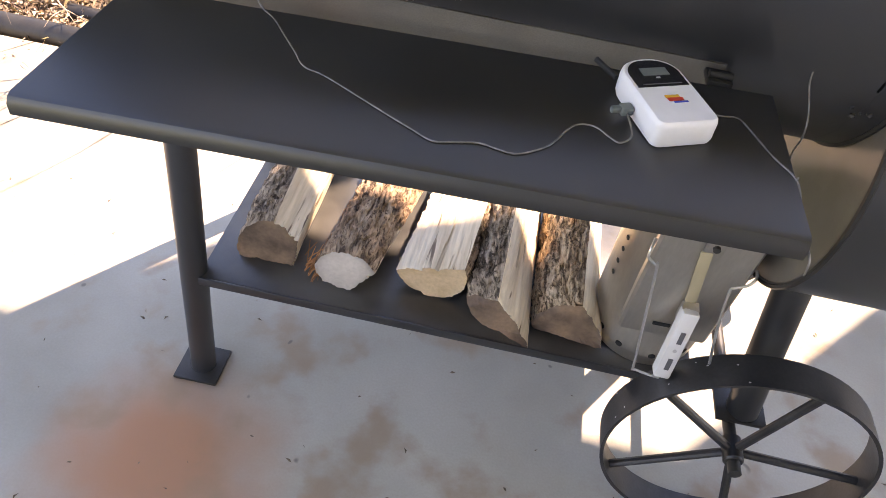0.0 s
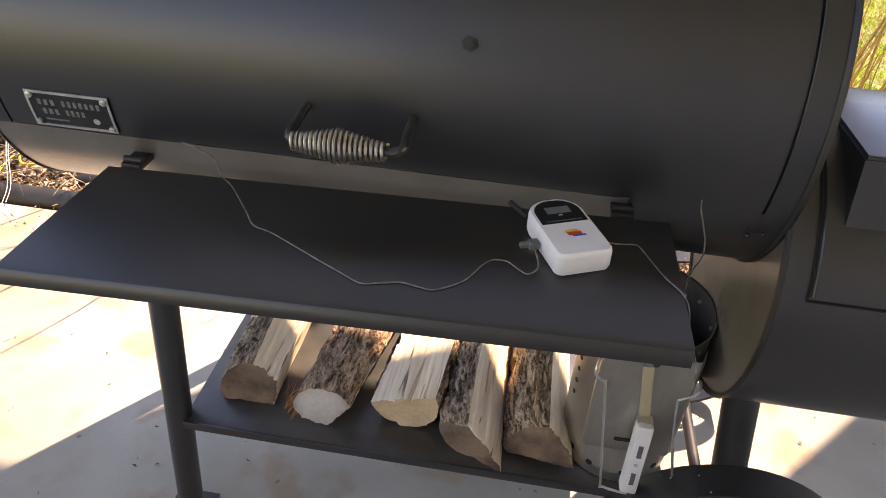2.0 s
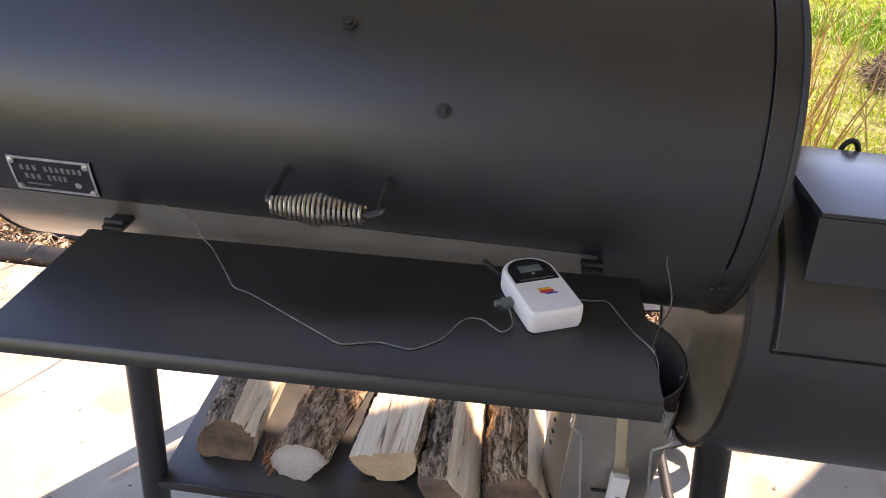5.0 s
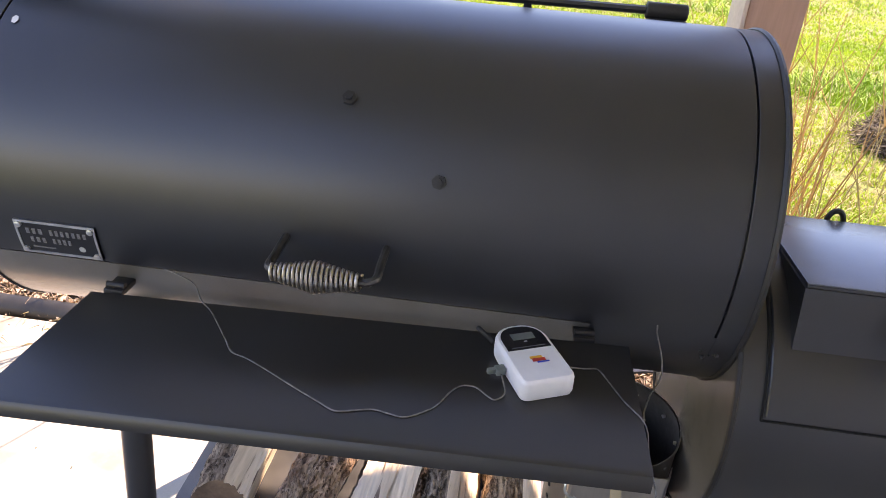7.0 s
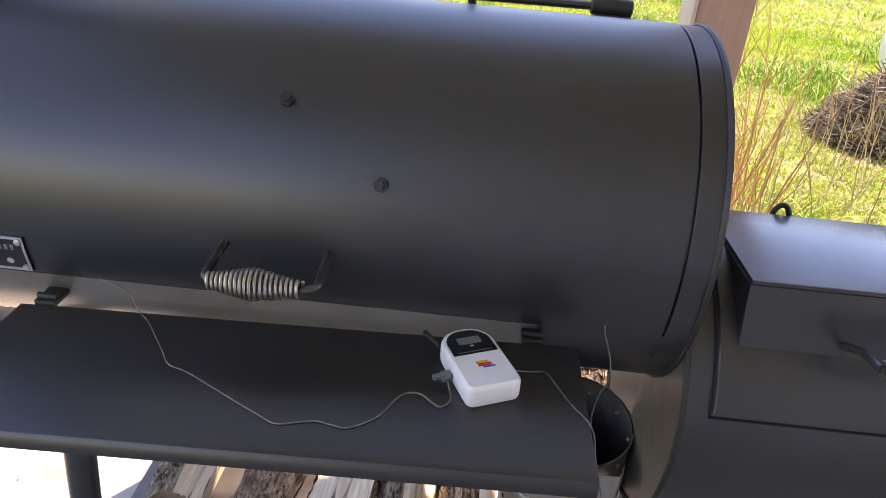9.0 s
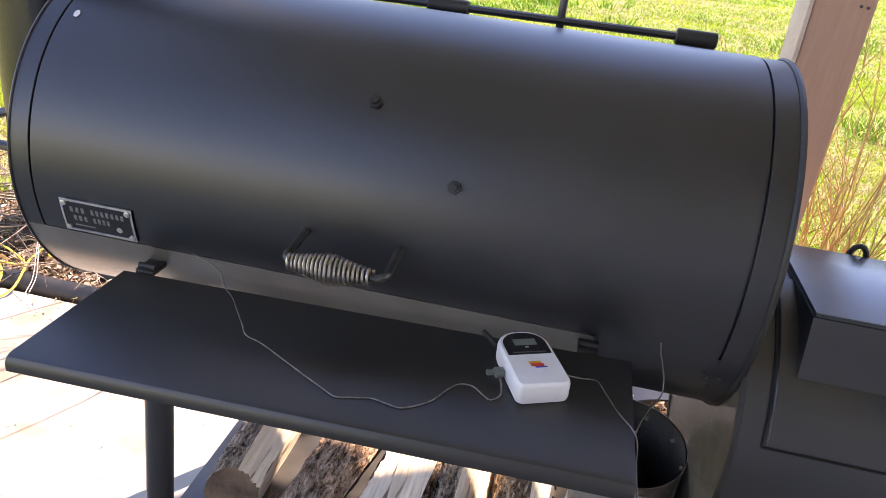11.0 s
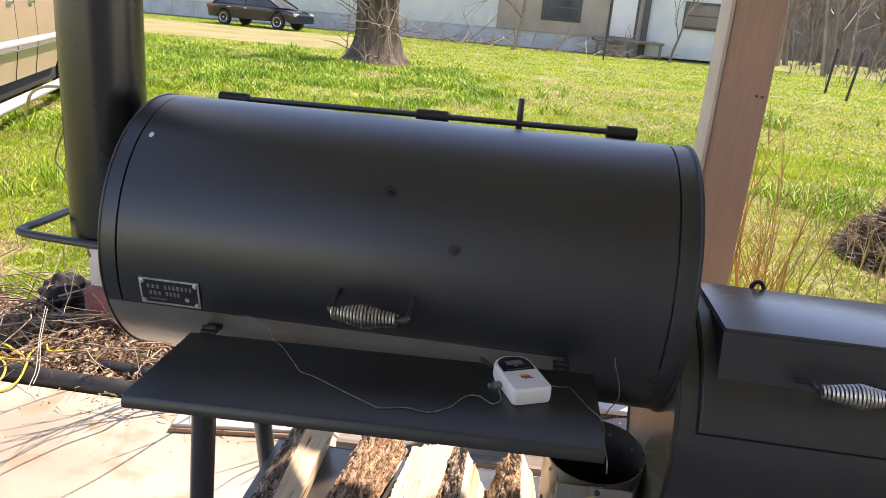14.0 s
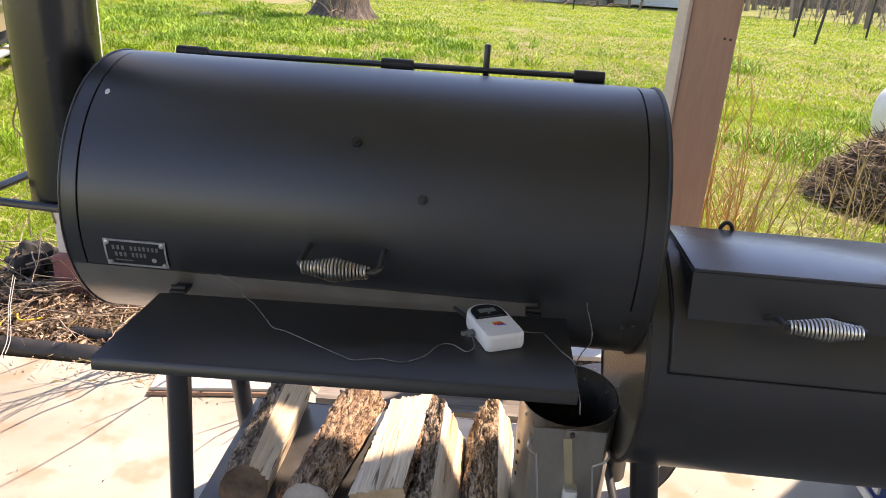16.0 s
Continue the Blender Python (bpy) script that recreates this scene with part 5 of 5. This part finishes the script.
# ---- straw mound and tank in the yard ----
def mound():
    rnd = random.Random(8)
    bm = bmesh.new()
    for _ in range(4200):
        a, f = rnd.uniform(0, 6.28), rnd.random() ** 0.5
        p = Vector((3.25 + 0.74 * f * math.cos(a), 4.0 + 0.6 * f * math.sin(a), -0.04 + 0.56 * (1 - f * f) * rnd.uniform(0.75, 1.05)))
        d = Vector((rnd.gauss(0, 1), rnd.gauss(0, 1), rnd.gauss(0, 0.45))).normalized()
        e = d.cross(Vector((0, 0, 1))).normalized() * 0.05
        tube(bm, [p - d * 0.11, p + e * 0.4, p + d * 0.11], [0.003, 0.0045, 0.002], 3, False)
    core = bmesh.new()
    bmesh.ops.create_icosphere(core, subdivisions=3, radius=1)
    for v in core.verts:
        v.co = Vector((3.25 + v.co.x * 0.66, 4.0 + v.co.y * 0.54, -0.06 + v.co.z * 0.40)) + v.co * 0.08 * noise.noise(v.co * 4)
    t = thing("brush_mound", (3.2, 4.3, -0.05), "mound of dead grass and twigs in the lawn", "brush pile")
    part("core", core, "soil", t)
    part("stem_tangle", bm, "brush", t)


mound()
tx, ty, tz, tr = 3.547, 5.46, 0.387, 0.367
t = thing("propane_tank", (tx + 0.6, ty, 0), "white domed propane tank standing in the yard", "tank")
rings(bm := bmesh.new(), [[(tx + k * tr, ty + rr * tr * math.cos(a), tz + rr * tr * math.sin(a)) for a in (2 * math.pi * i / 40 for i in range(40))] for k, rr in ((0, 0.03), (0.05, 0.35), (0.18, 0.62), (0.4, 0.85), (0.7, 0.98), (1.0, 1.0), (4.2, 1.0), (4.6, 0.95), (5.0, 0.7), (5.2, 0.03))])
part("shell", bm, "tank", t)
for x in (tx + 1.2 * tr, tx + 3.6 * tr):
    part("foot", B(x, x + 0.12, ty - 0.6 * tr, ty + 0.6 * tr, -0.06, tz - 0.75 * tr, 0.01), "skirt", t)


# ---- trees ----
def grow(bm, rnd, p, d, L, r, depth, gnarl=0.12, limbs=(2, 4), sides=7):
    pts, rs = [p], [r]
    n = 7
    for k in range(n):
        d = (d + Vector((rnd.gauss(0, gnarl), rnd.gauss(0, gnarl), rnd.gauss(0.02, gnarl * 0.6)))).normalized()
        pts.append(pts[-1] + d * L / n)
        rs.append(r * (1 - 0.62 * (k + 1) / n))
    tube(bm, pts, rs, sides, False)
    if depth:
        for _ in range(rnd.randint(*limbs)):
            i = rnd.randint(2, n)
            e = (d + Vector((rnd.gauss(0, 0.7), rnd.gauss(0, 0.7), rnd.gauss(0.15, 0.4)))).normalized()
            grow(bm, rnd, pts[i], e, L * rnd.uniform(0.45, 0.75), rs[i] * 0.7, depth - 1, gnarl, limbs, max(sides - 2, 3))


def big_tree():
    rnd = random.Random(3)
    t = thing("old_tree", (-3.95, 17.9, -0.05), "thick old bare tree with a forked vine-covered trunk", "tree")
    bm = bmesh.new()
    n = 40
    loops = []
    for k in range(18):
        z = -0.06 + 2.8 * k / 17
        fl = 0.50 + 0.34 * math.exp(-z * 3.2)
        loops.append([(-3.95 + fl * c * (1 + 0.13 * math.sin(5 * a + z) + 0.10 * noise.noise(Vector((c * 2, s * 2, z * 1.2)))), 17.9 + fl * s * (1 + 0.12 * math.sin(4 * a + 2)), z) for a, c, s in ((a, math.cos(a), math.sin(a)) for a in (2 * math.pi * i / n for i in range(n)))])
    rings(bm, loops)
    part("trunk", bm, "tree", t)
    bm = bmesh.new()
    for dx, dy in ((-0.5, 0.1), (0.45, -0.1), (0.05, 0.4)):
        grow(bm, rnd, Vector((-3.95 + dx * 0.4, 17.9 + dy * 0.4, 2.55)), Vector((dx, dy, 1.1)).normalized(), 3.6, 0.26, 3)
    part("limbs", bm, "tree", t)
    bm = bmesh.new()
    for k in range(26):
        a = rnd.uniform(3.4, 6.2)
        z = rnd.uniform(0.1, 1.6)
        p = Vector((-3.95 + 0.5 * math.cos(a), 17.9 + 0.5 * math.sin(a), z))
        d = Vector((math.cos(a) + rnd.gauss(0, 0.6), math.sin(a) * 0.6, rnd.gauss(0.2, 0.5))).normalized()
        grow(bm, rnd, p, d, rnd.uniform(0.5, 1.6), 0.018, 1, 0.3, (1, 3), 4)
    part("vine_stem", bm, "twig", t, "pale bare vine stems")


big_tree()


def sapling(x, y, h, r, seed, label):
    rnd = random.Random(seed)
    t = thing("bare_tree", (x, y, -0.05), label, "tree", "bare trees")
    bm = bmesh.new()
    grow(bm, rnd, Vector((x, y, -0.1)), Vector((rnd.gauss(0, .1), 0, 1)).normalized(), h, r, 3, 0.10, (3, 5), 6)
    part("trunk", bm, "wood_far", t)


for x, y, h, r, sd in ((-0.9, 33, 5, 0.10, 1), (6.2, 34, 4, 0.06, 2), (-4.9, 18.6, 1.6, 0.02, 4)):
    sapling(x, y, h, r, sd, "leafless young tree beside the house" if y > 20 else "leafless shrub at the foot of the old tree")
rnd = random.Random(6)
bm = bmesh.new()
for k in range(70):
    x, y = rnd.uniform(11.5, 34), rnd.uniform(30, 58)
    grow(bm, rnd, Vector((x, y, -0.1)), Vector((rnd.gauss(0, .08), rnd.gauss(0, .08), 1)).normalized(), rnd.uniform(5, 9), rnd.uniform(0.07, 0.2), 2, 0.07, (3, 5), 5)
for k in range(220):
    x, y = rnd.uniform(10.5, 34), rnd.uniform(27, 45)
    grow(bm, rnd, Vector((x, y, -0.1)), Vector((rnd.gauss(0, .4), rnd.gauss(0, .4), 1)).normalized(), rnd.uniform(1, 3), 0.02, 1, 0.15, (2, 4), 3)
single("far_woods", bm, "wood_far", "leafless brown woods beyond the fence", "woods", kind="stuff")
single("backdrop", B(8, 80, 62, 63, -0.1, 9), "wood_far", "hazy brown far wood edge", "backdrop", kind="structure")

for x, y, h, lean in ((9.0, 22.6, 1.25, 0.06), (8.75, 20.3, 1.2, 0.1), (3.0, 31.0, 2.2, 0.0), (12.2, 25, 1.2, 0.02)):
    t = thing("fence_post", (x, y, -0.05), "dark weathered fence post standing in the lawn", "fence post", "fence posts")
    part("stake", T([(x, y, -0.06), (x + lean * h, y, h)], 0.036, 10), "fence", t)
    part("stake_cap", T([(x + lean * h, y, h - 0.01), (x + lean * h, y, h + 0.03)], 0.041, 10), "fence", t)


# ---- house across the lawn ----
def house():
    hy = 38.0
    t = thing("mobile_home", (-8, hy, -0.05), "pale single-storey mobile home with grey skirting", "house")
    part("wall", B(-22, -2.0, hy, hy + 6, 0.75, 3.6, 0.02), "siding", t)
    part("wall", B(-2.0, 5.4, hy - 0.05, hy + 6, 0.75, 3.6, 0.02), "tan_siding", t, "tan wall section")
    part("wall", B(5.4, 11.2, hy, hy + 6, 0.05, 3.6, 0.02), "siding", t)
    part("skirting", B(-22, 5.4, hy + 0.05, hy + 6, -0.1, 0.75, 0.0), "skirt", t, "grey skirting panels")
    for k in range(20):
        x = -22 + k * 1.22
        part("skirt_batten", B(x, x + 0.05, hy + 0.02, hy + 0.06, -0.08, 0.75), "skirt", t)
    for k in range(9):
        part("siding_lap", B(-22, -2.02, hy - 0.012, hy + 0.01, 0.8 + 0.3 * k, 0.815 + 0.3 * k), "siding", t)
    part("roof", B(-22.4, 11.6, hy - 0.5, hy + 6.5, 3.6, 3.9, 0.03), "roof", t)
    for x0, x1, z0, z1 in ((0.2, 2.2, 1.35, 2.7), (7.2, 9.2, 1.5, 2.8), (-12, -10, 1.5, 2.8)):
        w = part("window", B(x0, x1, hy - 0.10, hy - 0.02, z0, z1, 0.01), "frame", t)
        part("pane", B(x0 + 0.14, x1 - 0.14, hy - 0.115, hy - 0.09, z0 + 0.14, (z0 + z1) / 2 - 0.03), "glass", w)
        part("pane", B(x0 + 0.14, x1 - 0.14, hy - 0.115, hy - 0.09, (z0 + z1) / 2 + 0.03, z1 - 0.14), "glass", w)
    d = part("door", B(3.7, 4.9, hy - 0.12, hy - 0.03, 0.85, 2.95, 0.01), "door", t, "white front door")
    part("door_trim", B(3.58, 3.69, hy - 0.13, hy - 0.02, 0.8, 3.0), "frame", d)
    part("door_trim", B(4.91, 5.02, hy - 0.13, hy - 0.02, 0.8, 3.0), "frame", d)
    part("corner_post", B(5.25, 5.55, hy - 0.15, hy, -0.05, 3.6), "frame", t)
    p = part("porch", B(2.9, 6.2, hy - 2.0, hy - 0.2, 0.62, 0.75, 0.01), "timber", t, "weathered wooden porch deck")
    for x in (3.0, 4.5, 6.0):
        part("porch_leg", B(x, x + 0.12, hy - 1.95, hy - 1.83, -0.1, 0.62), "timber", p)
    for k in range(3):
        part("step", B(3.2, 4.4, hy - 2.3 - 0.3 * k, hy - 2.0 - 0.3 * k, 0.40 - 0.2 * k, 0.45 - 0.2 * k), "timber", p)


house()
twigs("brush_by_house", 50, lambda r: (r.uniform(-7, 5), r.uniform(33, 36.5), 0.0), 1.8, 0.03, "grey dead brush lying before the house", 44, up=0.35)


def wheel_at(parent, x, y, z, r, w, axis):
    bm = bmesh.new()
    n = 32
    prof = [(r * 0.62, -w / 2), (r * 0.92, -w / 2), (r, -w * 0.35), (r, w * 0.35), (r * 0.92, w / 2), (r * 0.62, w / 2)]
    M3 = Matrix.Translation((x, y, z)) @ axis
    rings(bm, [[M3 @ Vector((rr * math.cos(2 * math.pi * k / n), o, rr * math.sin(2 * math.pi * k / n))) for k in range(n)] for rr, o in prof])
    wh = part("wheel", bm, "tyre", parent)
    bm = bmesh.new()
    rings(bm, [[M3 @ Vector((rr * math.cos(2 * math.pi * k / n), -w / 2 - 0.006 + o, rr * math.sin(2 * math.pi * k / n))) for k in range(n)] for rr, o in ((r * 0.64, 0.03), (r * 0.62, 0.0), (r * 0.5, 0.012), (r * 0.12, 0.006))])
    part("rim", bm, "chrome", wh)


def vehicle(name, label, at, turn, L, W, sill, belt, top, cab, paint, wheel_r, wheels, category):
    """A lofted body along local x: lower shell, cabin, glass, lamps and wheels; local -y is the side towards the patio."""
    t = thing(name, at, label, category)
    m = Matrix.Translation(at) @ pose(0, 0, 0, 0, 0, turn)
    bm = bmesh.new()
    loops = []
    for k in range(25):
        f = k / 24
        x = -L / 2 + L * f
        e = min(f, 1 - f)
        nose = min(1, (e * 9) ** 0.5) if e < 0.11 else 1
        hw = W / 2 * (0.80 + 0.20 * nose)
        bz = belt - 0.18 * max(0, (f - 0.62) / 0.38) ** 1.5 - 0.10 * (1 - nose)
        arch = max([math.sqrt(max((wheel_r * 1.18) ** 2 - (x - wx) ** 2, 0)) + wheel_r for wx in wheels] + [0])
        sl = max(sill, arch if arch > sill else sill)
        ring = [(x, -hw * 0.94, sl), (x, -hw, sl + (bz - sl) * 0.45), (x, -hw * 0.985, bz - 0.06), (x, -hw * 0.9, bz), (x, hw * 0.9, bz), (x, hw * 0.985, bz - 0.06), (x, hw, sl + (bz - sl) * 0.45), (x, hw * 0.94, sl)]
        loops.append([m @ Vector(p) for p in ring])
    rings(bm, loops)
    body = part("body", bm, paint, t)
    x0, x1, x2, x3 = cab
    bm = bmesh.new()
    hw = W / 2 * 0.88
    ring = lambda s, z, xa, xb: [m @ Vector(p) for p in ((xa, -s, z), (xb, -s, z), (xb, s, z), (xa, s, z))]
    rings(bm, [ring(hw, belt - 0.02, x0, x3), ring(hw * 0.84, top - 0.06, x1, x2), ring(hw * 0.76, top, x1 + 0.12, x2 - 0.12)])
    cabin = part("cabin", bm, "glass", t, "dark glazed cabin")
    bm = bmesh.new()
    rings(bm, [ring(hw * 0.85, top - 0.07, x1 - 0.02, x2 + 0.02), ring(hw * 0.77, top + 0.01, x1 + 0.12, x2 - 0.12)])
    part("roof", bm, paint, cabin)
    for xa, xb in ((x0, x1), (x3, x2), ((x0 + x3) / 2, (x1 + x2) / 2)):
        for s in (-1, 1):
            part("pillar", T([m @ Vector((xa, s * hw, belt - 0.02)), m @ Vector((xb, s * hw * 0.85, top - 0.05))], 0.045, 6), paint, cabin)
    for wx in wheels:
        for s in (-1, 1):
            wheel_at(t, *(m @ Vector((wx, s * (W / 2 - 0.10), wheel_r))), wheel_r, 0.2, m.to_3x3().to_4x4() @ (Matrix.Identity(4) if s < 0 else Matrix.Rotation(math.pi, 4, "Z")))
    for s in (-1, 1):
        part("head_lamp", box(bmesh.new(), L / 2 - 0.30, L / 2 - 0.05, s * W * 0.36 - 0.14, s * W * 0.36 + 0.14, belt - 0.34, belt - 0.20, 0.03, m), "lamp_clear", t)
        part("tail_lamp", box(bmesh.new(), -L / 2 - 0.01, -L / 2 + 0.22, s * W * 0.40 - 0.10, s * W * 0.40 + 0.09, belt - 0.28, belt - 0.1, 0.03, m), "lamp_red", t)
    part("grille", box(bmesh.new(), L / 2 - 0.07, L / 2 - 0.01, -W * 0.22, W * 0.22, belt - 0.42, belt - 0.28, 0.02, m), "chrome", t)
    for xs in (x1 - 0.05, (x1 + x2) / 2):
        for s in (-1,):
            part("door_handle", box(bmesh.new(), xs, xs + 0.16, s * W / 2 - 0.015, s * W / 2 + 0.02, belt - 0.17, belt - 0.13, 0.01, m), "chrome", t)
            part("door_gap", T([m @ Vector((xs + 0.26, -W / 2 * q, z)) for q, z in ((0.945, sill + 0.04), (1.0, sill + (belt - sill) * 0.45), (0.985, belt - 0.06))], 0.004, 6), "tyre", t)
    return t, m


vehicle("sedan", "dark blue four-door sedan parked by the house", (-12.5, 32.6, -0.05), -13, 4.7, 1.82, 0.22, 0.95, 1.45, (-2.0, -1.1, 0.55, 1.45), "car", 0.33, (-1.38, 1.42), "car")
tk, m = vehicle("pickup_truck", "tan pickup truck parked beside the patio", (-6.1, 5.85, -0.05), 111, 5.6, 1.95, 0.36, 1.32, 1.95, (-0.9, -0.7, 0.7, 1.2), "truck", 0.40, (-1.75, 1.85), "truck")
part("trim_strip", box(bmesh.new(), -2.2, 2.2, -0.99, -0.955, 0.75, 0.81, 0.012, m), "skirt", tk, "pale side trim strip")
part("trim_line", box(bmesh.new(), -2.2, 2.2, -1.002, -0.955, 0.70, 0.712, 0.003, m), "chrome", tk)
part("side_step", T([m @ Vector((x, -1.03, 0.24)) for x in (-1.75, -0.5, 0.2, 1.7)], 0.05, 14), "skirt", tk, "pale weathered side step")
part("underbody", box(bmesh.new(), -2.5, 2.5, -0.85, 0.85, 0.22, 0.5, 0.02, m), "tyre", tk)
